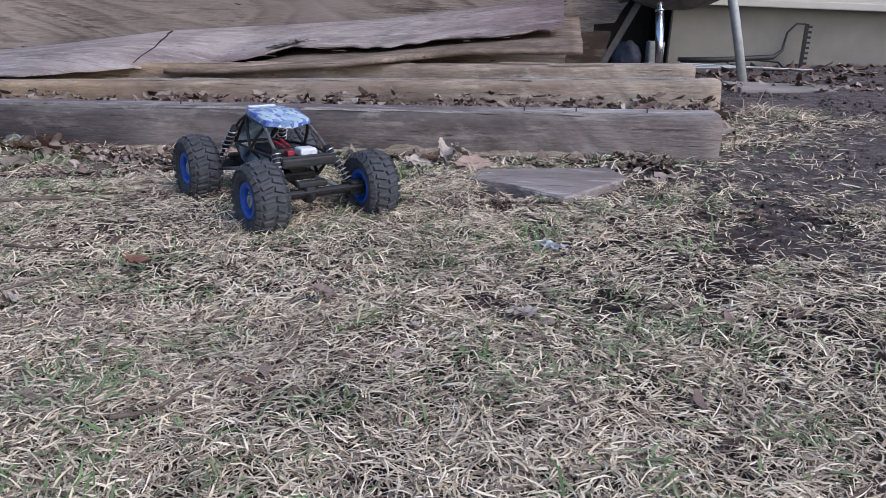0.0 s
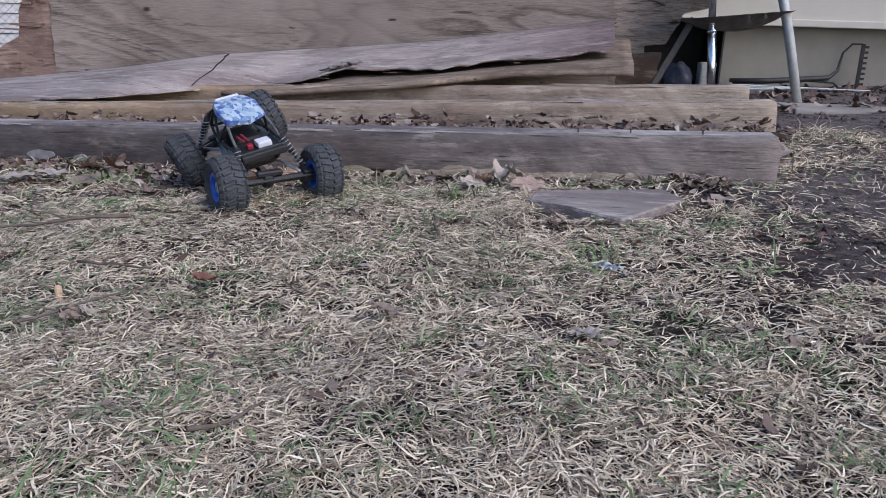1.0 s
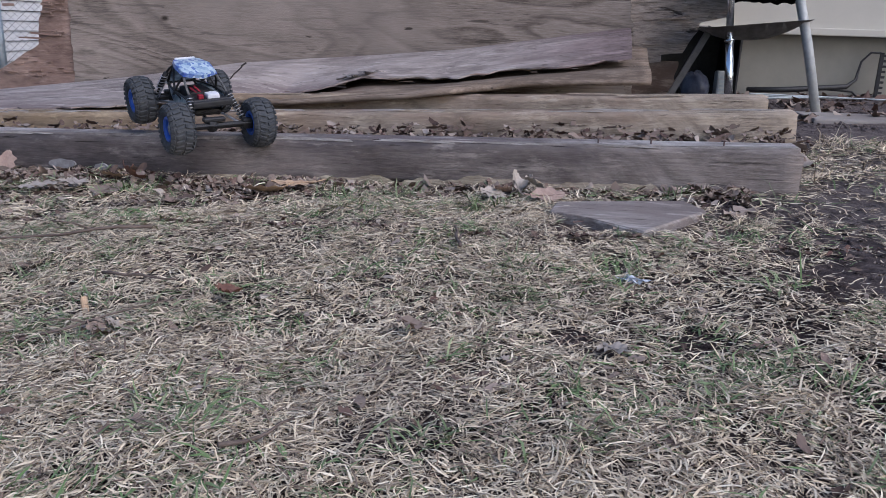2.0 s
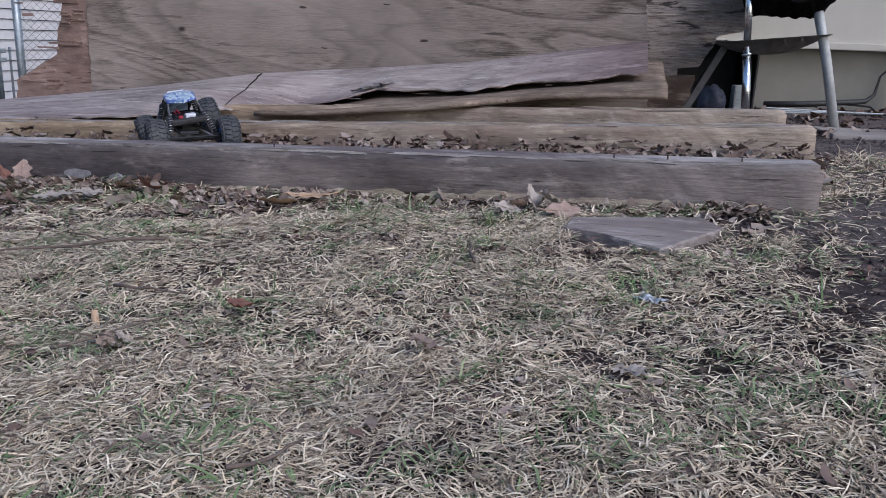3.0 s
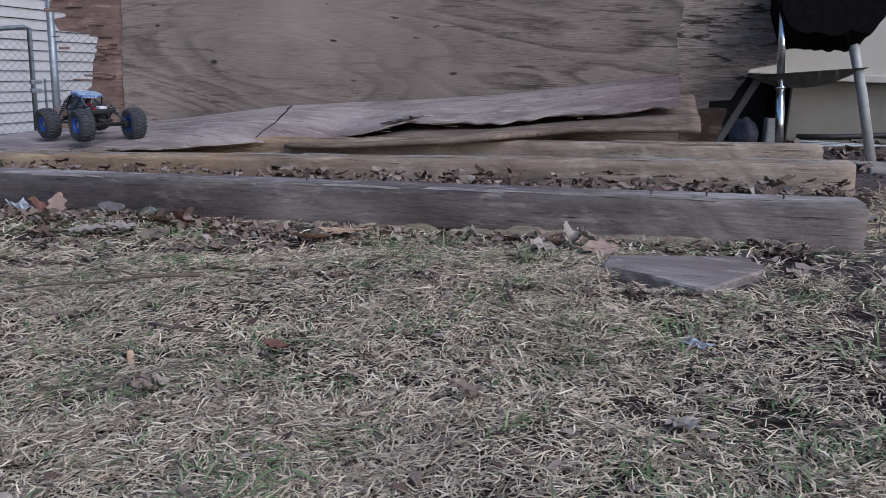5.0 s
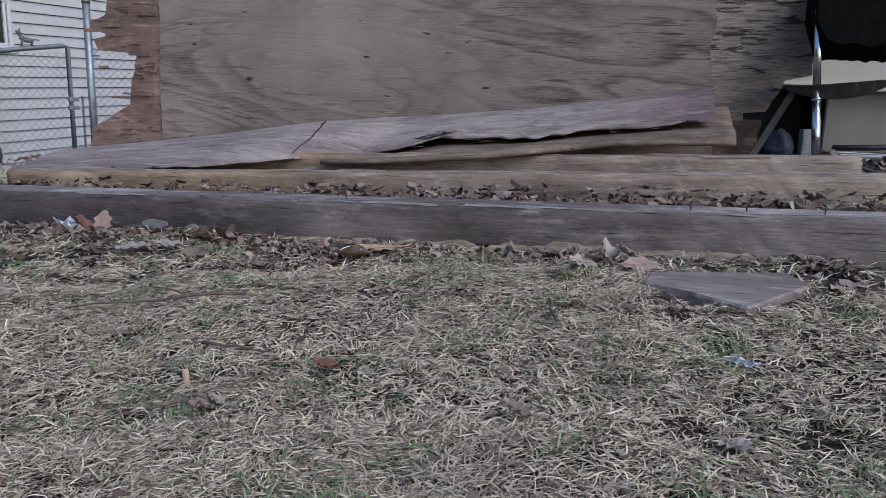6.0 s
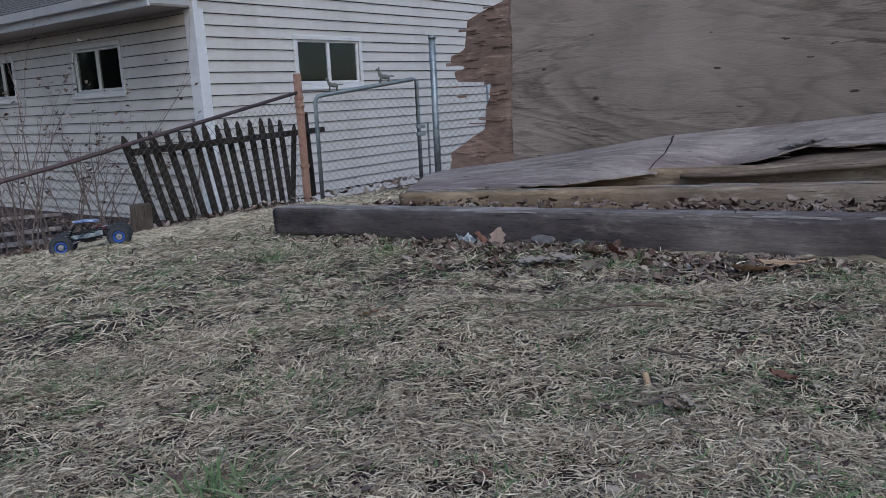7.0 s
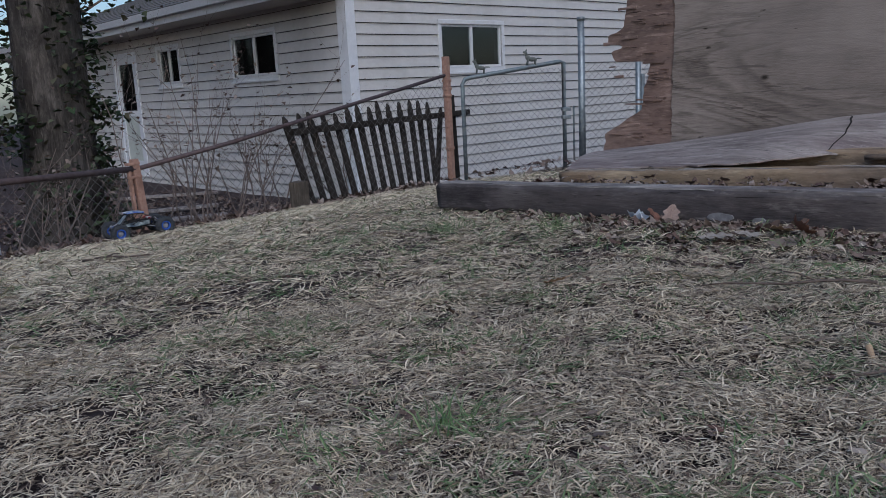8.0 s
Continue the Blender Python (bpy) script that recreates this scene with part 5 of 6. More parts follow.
def blades(n, rmin, rmax, length, width, flat, seed, amin=-36, amax=86, keep=None, centre=(-0.25, -0.1), segs=2, curl=0.7, clumped=0.6):
    """Lying grass: part of it in swept clumps, each blade a curved tapering strip."""
    r_ = np.random.RandomState(seed)
    a = np.radians(r_.uniform(amin, amax, n))
    r = np.sqrt(r_.uniform(rmin ** 2, rmax ** 2, n))
    x, y = centre[0] + r * np.cos(a), centre[1] + r * np.sin(a)
    th = r_.uniform(0, 2 * np.pi, n)
    nc = max(1, n // 26)
    own = r_.randint(0, nc, n)
    inc = r_.rand(n) < clumped
    sweep = r_.uniform(0, 2 * np.pi, nc)
    x = np.where(inc, x[own] + r_.normal(0, 0.55 * length, n), x)
    y = np.where(inc, y[own] + r_.normal(0, 0.55 * length, n), y)
    th = np.where(inc, sweep[own] + r_.normal(0, 0.55, n), th)
    tx = 1.13 + 0.045 * (y + 0.53)
    on_t1 = (x > tx - 0.012) & (x < tx + 0.10) & (y > -0.54) & (y < 1.75)
    on_t2 = (x > 1.60) & (x < 2.75) & (y > -0.64) & (y < 2.05)
    gap = (x > tx + 0.09) & (x < 1.62) & (y > -0.5) & (y < 1.9)
    on_plank = (x > 0.835) & (x < 1.0) & (y > -0.34) & (y < -0.15) & (x + 0.5 * y > 0.69)
    bare = np.clip((-0.17 - y + 0.12 * (x - 0.8)) * 2.2, 0, 0.88) * (0.75 + 0.25 * np.sin(7 * x + 9 * y)) * np.clip((x + 0.5) / 0.5, 0, 1) + np.clip((0.40 - field(x, y, 2.3, 1.0)) * 3.0, 0, 0.35) + np.clip((0.42 - field(x, y, 13.0, 3.0)) * 2.5, 0, 0.40)
    beyond = (y > 3.98 + 0.11 * (x - 1.1)) | ((x > 2.9) & (y > 2.3))
    shed_side = (x > 2.2) & (y < -0.5)
    p = (1 - bare) * np.where(gap, 0.10, 1) * np.where(beyond, 0.12, 1) * np.where(shed_side, 0.25, 1)
    if keep is not None:
        p = p * keep(x, y)
    ok = (r_.rand(n) < p) & ~on_t1 & ~on_t2 & ~on_plank
    x, y, th = x[ok], y[ok], th[ok]
    n = len(x)
    L = length * r_.uniform(0.45, 1.35, n)
    W = width * r_.uniform(0.55, 1.3, n)
    bend = r_.normal(0, curl, n)
    rise = np.abs(r_.normal(0, 1 - flat, n)) * L
    ground0 = gz(x, y)
    z0 = ground0 + r_.uniform(0.0, 0.009, n) * (0.5 + 1.1 * field(x, y, 6.0, 2.0))
    pts = []
    px, py = x.copy(), y.copy()
    for i in range(segs + 1):
        q = i / segs
        ang = th + bend * (q - 0.5)
        if i:
            px, py = px + np.cos(ang) * L / segs, py + np.sin(ang) * L / segs
        here = gz(px, py)
        pz = np.maximum(z0 + rise * (q * 1.5 - q * q * 0.75) + here - ground0, here + 0.002)
        w = W * (1.0 if q < 0.4 else 0.85 if q < 0.8 else 0.18) * 0.5
        nx, ny = -np.sin(ang) * w, np.cos(ang) * w
        tilt = r_.uniform(-0.7, 0.7, n) * w
        pts += [np.stack([px + nx, py + ny, pz + tilt], 1), np.stack([px - nx, py - ny, pz - tilt], 1)]
    v = np.stack(pts, 1).reshape(-1, 3)
    b = np.arange(n)[:, None] * (2 * segs + 2)
    q = np.concatenate([b + 2 * i + np.array([0, 1, 3, 2]) for i in range(segs)], 0)
    return v, q


def lawn(name, sets, material, label):
    vs, qs, o = [], [], 0
    for v, q in sets:
        vs.append(v)
        qs.append(q + o)
        o += len(v)
    many(name, np.concatenate(vs), np.concatenate(qs), material, label, "grass")


lawn("dead_grass", [
    blades(120000, 0.15, 0.75, 0.018, 0.0011, 0.80, 1, -36, 112, centre=(-0.33, -0.06), segs=3, curl=1.2, clumped=0.7),
    blades(150000, 0.72, 1.35, 0.021, 0.00125, 0.80, 7, -36, 108, centre=(-0.33, -0.06), segs=3, curl=1.1, clumped=0.75),
    blades(125000, 1.2, 2.2, 0.029, 0.0019, 0.80, 2, -36, 100, clumped=0.8),
    blades(90000, 2.15, 3.4, 0.045, 0.0029, 0.80, 3, 8, 100, clumped=0.8),
    blades(100000, 3.0, 5.0, 0.048, 0.0036, 0.82, 4, 20, 100),
    blades(16000, 0.25, 3.0, 0.07, 0.008, 0.86, 5, 100, 312),
    blades(18000, 2.8, 6.5, 0.10, 0.015, 0.86, 6, 104, 318),
], M_STRAW, "matted straw-coloured dead grass over the soil")


def crest(x, y):
    """The bleached strip where the lawn falls away before the fence."""
    return np.exp(-((y - 3.0 - 0.1 * (x - 1)) / 0.85) ** 2) * np.clip(field(x, y, 1.9, 4.0) * 2.2, 0.2, 1.0) * np.clip((3.0 - x) / 0.8, 0, 1) * (1 - 0.85 * np.exp(-(x - 1.1) ** 2 / 0.35 - (y - 2.1) ** 2 / 0.45))


lawn("pale_straw", [blades(215000, 1.8, 4.6, 0.042, 0.0030, 0.80, 21, 30, 100, keep=crest)], M_PALE, "bleached pale straw on the lawn crest before the fence")


def green_patch(x, y):
    return 0.03 + np.clip((field(x, y, 3.1, 5.0) - 0.50) * 4, 0, 0.9) + np.clip((field(x, y, 7.7, 1.0) - 0.54) * 4, 0, 0.9) + 1.0 * np.exp(-(x - 1.1) ** 2 / 0.3 - (y - 2.0) ** 2 / 0.5)


lawn("green_grass", [
    blades(30000, 0.20, 1.25, 0.022, 0.0017, 0.62, 11, keep=green_patch),
    blades(30000, 1.2, 2.2, 0.026, 0.0022, 0.62, 12, keep=green_patch),
    blades(24000, 2.15, 4.3, 0.035, 0.0034, 0.62, 13, 8, 100, keep=green_patch),
], M_GREEN, "sparse green grass shoots among dead straw")


def tuft(x, y, n, length, seed):
    return blades(n, 0.0, 0.035, length * 0.62, 0.0019, 0.35, seed, 0, 360, centre=(x, y))


lawn("grass_tufts", [tuft(x, y, n, L, 70 + i) for i, (x, y, n, L) in enumerate(((0.02, 0.56, 150, 0.06), (1.02, 0.62, 120, 0.05), (1.01, 0.22, 110, 0.045), (0.98, -0.02, 80, 0.04), (1.08, -0.33, 90, 0.045), (1.05, 0.12, 90, 0.045), (0.62, -0.42, 70, 0.035), (1.06, -0.45, 90, 0.05), (0.46, -0.66, 120, 0.05), (1.05, 1.25, 120, 0.045), (0.9, 1.5, 140, 0.045)))], M_GREEN, "tufts of green grass at the timber foot")
lawn("straw_tufts", [tuft(x, y, n, L, 90 + i) for i, (x, y, n, L) in enumerate(((1.5, -0.28, 120, 0.06), (1.5, -0.2, 90, 0.06), (1.55, -0.1, 60, 0.05), (1.35, 0.05, 60, 0.045), (1.45, 0.45, 60, 0.06), (1.52, 0.9, 50, 0.06), (1.25, -0.6, 120, 0.06), (1.4, -0.72, 120, 0.06), (1.1, -0.68, 120, 0.06), (1.7, -0.74, 120, 0.06)))], M_STRAW, "dry straw tufts between the timbers")


# ---- bare soil beside the timbers ----
def clods(n, seed):
    """Small crumbs of earth, each a bent six-cornered lump."""
    r_ = np.random.RandomState(seed)
    x, y = r_.uniform(0.1, 3.1, n), -0.28 - np.abs(r_.normal(0, 0.45, n))
    c = np.stack([x, y, gz(x, y) - 0.0004], 1)
    size = 0.0028 * r_.uniform(0.25, 1.4, n) ** 1.6 * (1 + 0.35 * x)
    base = np.array([(1, 0, 0), (-1, 0, 0), (0, 1, 0), (0, -1, 0), (0, 0, 0.7), (0, 0, -0.7)], float)
    v = c[:, None, :] + base[None] * size[:, None, None] * r_.uniform(0.6, 1.4, (n, 6, 1)) + r_.normal(0, 0.25, (n, 6, 3)) * size[:, None, None]
    f = np.array([(0, 2, 4), (2, 1, 4), (1, 3, 4), (3, 0, 4), (2, 0, 5), (1, 2, 5), (3, 1, 5), (0, 3, 5)])
    return v.reshape(-1, 3), (np.arange(n)[:, None, None] * 6 + f[None]).reshape(-1, 3)


v, t = clods(9000, 8)
many("soil_clods", v, t, M_SOIL, "crumbs of dark damp soil on the bare ground", "soil")
bm = bmesh.new()
soft_box(bm, -0.11, 0.11, -1.2, 0.06, -0.03, 0.012, bevel=0.006)
ob = tagged(part("paving_strip", bm, M_SLAB), "grey concrete edging strip sunk in soil by the shed", "paving")
ob.matrix_world = pose(2.34, -0.86, zg(2.34, -0.95), 0, 0, 4)

# ---- fallen leaves ----
LOBES = np.array([0.80, 0.80, 0.82, 0.83, 0.84, 0.86, 0.90, 1.02, 0.90, 0.86, 0.84, 0.83, 0.82, 0.80])


def litter(n, place, size, seed):
    """Curled lobed leaves, a fan of triangles each."""
    r_ = np.random.RandomState(seed)
    vs, tri = [], []
    k = len(LOBES)
    ang = np.linspace(-np.pi, np.pi, k, endpoint=False)
    for i in range(n):
        x, y, lift = place(r_)
        s = size * r_.uniform(0.5, 1.25)
        lob = LOBES * r_.uniform(0.88, 1.10, k)
        u, w = np.cos(ang) * lob * s, np.sin(ang) * lob * s * 0.55
        c1, c2 = r_.uniform(0, 14), r_.uniform(-10, 16)
        z = 1.6 * c1 * u * u + 2.2 * c2 * w * w + r_.normal(0, 0.12 * size, k)
        p = np.stack([np.append(u, 0), np.append(w, 0), np.append(z, 0)], 1)
        m = np.array(Euler((r_.normal(0, 0.22), r_.normal(0, 0.22), r_.uniform(0, 6.28))).to_matrix())
        p = p @ m.T
        p[:, 2] += zg(x, y) + lift - p[:, 2].min() * 0.35
        vs.append(p + np.array([x, y, 0]))
        tri += [(i * (k + 1) + k, i * (k + 1) + j, i * (k + 1) + (j + 1) % k) for j in range(k)]
    return np.concatenate(vs), np.array(tri)


def at_foot(r_):
    y = r_.uniform(-0.45, 1.75)
    return 1.13 + 0.045 * (y + 0.53) - abs(r_.normal(0.02, 0.06)), y, 0.004


def dark_patch(r_):
    y = r_.uniform(0.3, 1.15)
    return 1.10 + 0.045 * (y + 0.53) - abs(r_.normal(0.02, 0.10)), y, 0.006


def in_gap(r_):
    y = r_.uniform(-0.6, 1.8)
    return r_.uniform(1.28, 1.60), y, r_.uniform(0.012, 0.062)


def by_shed(r_):
    return r_.uniform(2.2, 3.15), r_.uniform(-2.2, -0.66), 0.004


def past_fence(r_):
    x = r_.uniform(-1.2, 4.6)
    return x, 4.02 + 0.11 * (x - 1.1) + (abs(r_.normal(0, 0.8)) if r_.rand() < 0.5 else r_.uniform(0, 7)), 0.01


def by_gate(r_):
    return r_.uniform(2.85, 4.3), r_.uniform(2.3, 4.2), 0.008 + 0.05 * r_.rand()


def lawn_far(r_):
    a, r = math.radians(r_.uniform(-30, 84)), r_.uniform(0.5, 4.0)
    return -0.25 + r * math.cos(a) if not 1.0 < -0.25 + r * math.cos(a) < 2.7 else 0.8, -0.1 + r * math.sin(a), 0.008


for name, n, pl, size, label in (("timber_leaves", 700, at_foot, 0.021, "brown curled leaves along the timber foot"), ("foot_bits", 500, at_foot, 0.014, "small dark leaf bits along the timber foot"), ("heaped_leaves", 520, dark_patch, 0.018, "dark decayed leaves heaped before the timber"), ("gap_leaves", 1700, in_gap, 0.019, "brown leaves packed between the timbers"),
                                 ("shed_leaves", 260, by_shed, 0.03, "dark leaves and debris beside the shed"), ("fence_leaves", 10000, past_fence, 0.036, "brown leaf litter on the bank past the fence"),
                                 ("gate_leaves", 160, by_gate, 0.035, "brown leaf heap between plywood and gate"),
                                 ("lawn_leaves", 2600, lawn_far, 0.008, "scattered brown leaf bits on the lawn")):
    v, t = litter(n, pl, size, len(name))
    many(name, v, t, M_LEAF, label, "leaves")


def leaf(at, size, material, label, turn=(0, 0, 0), stretch=0.62, curl=9.0, seed=0, lobed=True):
    """One clear fallen leaf with a midrib and curled edges."""
    r_ = random.Random(seed)
    bm = bmesh.new()
    n = 15
    g3 = {}
    for i in range(n):
        t = i / (n - 1)
        base = math.sin(math.pi * min(1, t * 0.94 + 0.03)) ** 0.8
        half = size * stretch * base * (1 + (0.20 * math.cos(t * 19) if lobed else 0))
        for j in range(7):
            w = (j / 6 - 0.5) * 2 * half * 0.5
            u = (t - 0.5) * size
            g3[i, j] = bm.verts.new((u, w, curl * w * w + curl * 0.35 * u * u + 0.002 * math.sin(t * 23 + j * 2 + seed)))
    for i in range(n - 1):
        for j in range(6):
            bm.faces.new((g3[i, j], g3[i + 1, j], g3[i + 1, j + 1], g3[i, j + 1]))
    tube(bm, [(-0.72 * size, 0, curl * 0.2 * size * size), (-0.5 * size, 0, curl * 0.09 * size * size), (0, 0, 0.0005), (0.45 * size, 0, curl * 0.07 * size * size)], [0.0012, 0.0012, 0.0009, 0.0005], 5)
    ob = tagged(part("leaf", bm, material, smooth=True), label, "leaf", "fallen leaves")
    ob.matrix_world = pose(at[0], at[1], zg(at[0], at[1]) + at[2], *turn)
    return ob


leaf((1.045, -0.068, 0.030), 0.042, M_PALELEAF, "pale curled oak leaf propped against the timber", (35, -50, 25), 0.7, 32, 1)
leaf((1.05, -0.088, 0.024), 0.040, M_PALELEAF, "pale curled oak leaf propped against the timber", (-30, -40, -30), 0.7, 30, 61)
leaf((1.035, -0.050, 0.018), 0.038, M_PINKLEAF, "dry curled leaf in a small heap by the timber", (20, -20, 140), 0.7, 26, 62)
leaf((1.03, -0.105, 0.026), 0.05, M_PALELEAF, "pale curled oak leaf among dry grass", (25, -25, 70), 0.7, 16, 2)
leaf((1.02, -0.035, 0.016), 0.045, M_PALELEAF, "greyish dry oak leaf lying by the timber", (-20, -12, 100), 0.7, 14, 3)
leaf((1.0, -0.125, 0.016), 0.06, M_PINKLEAF, "pinkish brown leaf resting against the plank", (25, 0, -60), 0.6, 8, 4)
leaf((1.03, 0.375, 0.016), 0.085, M_TANLEAF, "tan elongated leaf lying on dry grass", (24, 4, 82), 0.42, 12, 5, False)
leaf((1.065, 0.33, 0.020), 0.08, M_TANLEAF, "tan elongated leaf beside the grey timber", (-10, 0, 105), 0.3, 7, 6, False)
leaf((1.075, 0.66, 0.025), 0.06, M_REDLEAF, "dark red curled leaf at the timber foot", (40, 20, 30), 0.8, 18, 7)
leaf((1.165, 1.0, 0.024), 0.052, M_PINKLEAF, "tan leaf standing up against the timber", (0, -62, 10), 0.75, 6, 8)
leaf((1.155, 1.04, 0.02), 0.055, M_REDLEAF, "reddish leaf leaning on the timber", (30, -30, 60), 0.75, 8, 9)
leaf((1.02, 0.74, 0.022), 0.06, M_PALELEAF, "pale flattened leaf by the timber", (5, 0, 45), 0.8, 6, 10)
leaf((1.0, 0.80, 0.020), 0.07, M_PALELEAF, "grey decayed leaf lying flat", (0, 6, 110), 0.8, 4, 11)
leaf((1.0, 0.66, 0.012), 0.065, M_LEAF, "brown decayed leaf lying flat", (0, -6, 10), 0.8, 5, 12)
leaf((1.08, 0.70, 0.02), 0.05, M_TANLEAF, "tan rounded leaf at the timber foot", (20, 0, 80), 0.75, 9, 13, False)
leaf((0.50, 0.18, 0.02), 0.035, M_REDLEAF, "small brown leaf in the grass", (10, 10, 10), 0.8, 16, 14)
leaf((0.42, -0.04, 0.022), 0.032, M_LEAF, "small dark leaf in the grass", (10, -10, 70), 0.8, 16, 15)
leaf((0.40, -0.225, 0.014), 0.032, M_PALELEAF, "small pale leaf on bare soil", (0, 10, 40), 0.8, 14, 16)
leaf((0.55, 0.85, 0.015), 0.04, M_TANLEAF, "small orange-tan leaf on the lawn", (20, 10, 140), 0.6, 10, 17)
for k, (x, y, r) in enumerate(((1.45, -0.05, 30), (1.4, 0.35, 80), (1.5, 0.62, 120), (1.42, 0.12, 10))):
    leaf((x, y, 0.035), 0.06, (M_REDLEAF, M_PINKLEAF, M_PALELEAF, M_REDLEAF)[k], "brown leaf caught between the timbers", (25, -15, r), 0.75, 9, 30 + k)

# ---- small litter ----
bm = bmesh.new()
tube(bm, [(-0.011, 0, 0), (0.011, 0, 0)], 0.0037, 12)
ob = tagged(part("cigarette_butt", bm, M_FILTER, smooth=False), "orange cigarette butt in the dry grass", "litter")
ob.matrix_world = pose(0.444, 0.314, zg(0.444, 0.314) + 0.009, 0, -40, 40)
bm = bmesh.new()
g4 = {}
for i in range(7):
    for j in range(5):
        g4[i, j] = bm.verts.new(((i / 6 - 0.5) * 0.05, (j / 4 - 0.5) * 0.035, 0.012 * noise.noise((i * 0.9, j * 0.9, 1)) + 0.008))
for i in range(6):
    for j in range(4):
        bm.faces.new((g4[i, j], g4[i + 1, j], g4[i + 1, j + 1], g4[i, j + 1]))
bmesh.ops.solidify(bm, geom=bm.faces[:], thickness=0.0006)
scrap_mesh_ob = tagged(part("paper_scrap", bm, M_PAPER), "crumpled pale blue paper scrap on the grass", "litter")
scrap_mesh_ob.matrix_world = pose(1.150, 1.075, zg(1.150, 1.075) + 0.006, 12, -10, 80) @ Matrix.Diagonal((1.3, 1.3, 1.6, 1))
for k, (x, y, r) in enumerate(((0.388, 0.262, 20), (0.398, 0.250, 80), (0.378, 0.247, 140))):
    leaf((x, y, 0.012), 0.022, (M_LEAF, M_PALELEAF, M_LEAF)[k], "small grey crumpled leaf in the straw", (15, -20, r), 0.8, 18, 50 + k)
copy_thing(scrap_mesh_ob, pose(0.635, -0.25, zg(0.635, -0.25) + 0.004, 0, 5, 50) @ Matrix.Diagonal((0.55, 0.45, 0.4, 1)))


def twig(p0, p1, r, seed, label, forks=1):
    rnd = random.Random(seed)
    bm = bmesh.new()
    a, b = Vector((*p0, 0)), Vector((*p1, 0))
    pts = []
    for i in range(7):
        p = a + (b - a) * i / 6
        p.x += rnd.uniform(-1, 1) * 0.02 * (b - a).length
        p.y += rnd.uniform(-1, 1) * 0.02 * (b - a).length
        pts.append((p.x, p.y, zg(p.x, p.y) + 0.012 + r + rnd.uniform(0, 0.006)))
    tube(bm, pts, [r * (1 - 0.09 * i) for i in range(7)], 7)
    for k in range(forks):
        i = rnd.randint(2, 5)
        q = Vector(pts[i])
        e = q + Vector((rnd.uniform(-1, 1), rnd.uniform(-1, 1), 0.2)) * 0.25 * (b - a).length
        tube(bm, [q, (q + e) / 2 + Vector((0, 0, 0.003)), e], [r * 0.6, r * 0.5, r * 0.3], 6)
    return tagged(part("twig", bm, M_TWIG, smooth=True), label, "twig", "twigs on the lawn")


twig((0.70, -0.04), (0.80, -0.01), 0.0028, 1, "thin grey twig lying in the grass")
twig((0.72, 0.40), (0.62, 0.62), 0.0025, 2, "thin dark twig lying in the grass")
twig((0.524, 0.346), (0.515, 0.25), 0.002, 6, "long thin twig lying in the straw")
twig((0.18, 0.03), (0.225, -0.005), 0.002, 7, "short thin stick in the straw", 0)
twig((0.30, 2.454), (0.42, 2.25), 0.004, 8, "long dark twig lying on pale straw")
twig((0.36, 0.30), (0.46, 0.22), 0.0016, 3, "short brown twig lying in the straw", 2)


# pale boards lying by the house wall
for x, y, a, L in ((3.9, 10.6, 148, 1.7), (3.2, 9.0, 160, 1.5), (2.9, 7.9, 154, 1.2)):
    bm = bmesh.new()
    soft_box(bm, -L / 2, L / 2, -0.07, 0.07, 0, 0.03, bevel=0.004)
    ob = tagged(part("loose_board", bm, M_PLANK), "pale loose board lying among leaves by the house", "board", "loose boards")
    ob.matrix_world = pose(x, y, zg(x, y) + 0.03, 0, 0, a)

# ---- the toy crawler ----
R, TRACK, BASE = 0.048, 0.155, 0.225
LOW = 0.80


def body_z(z):
    return 0.05 + (z - 0.05) * LOW


car = tagged(new("toy_crawler"), "radio-controlled rock crawler with blue rims and tube cage", "toy car")


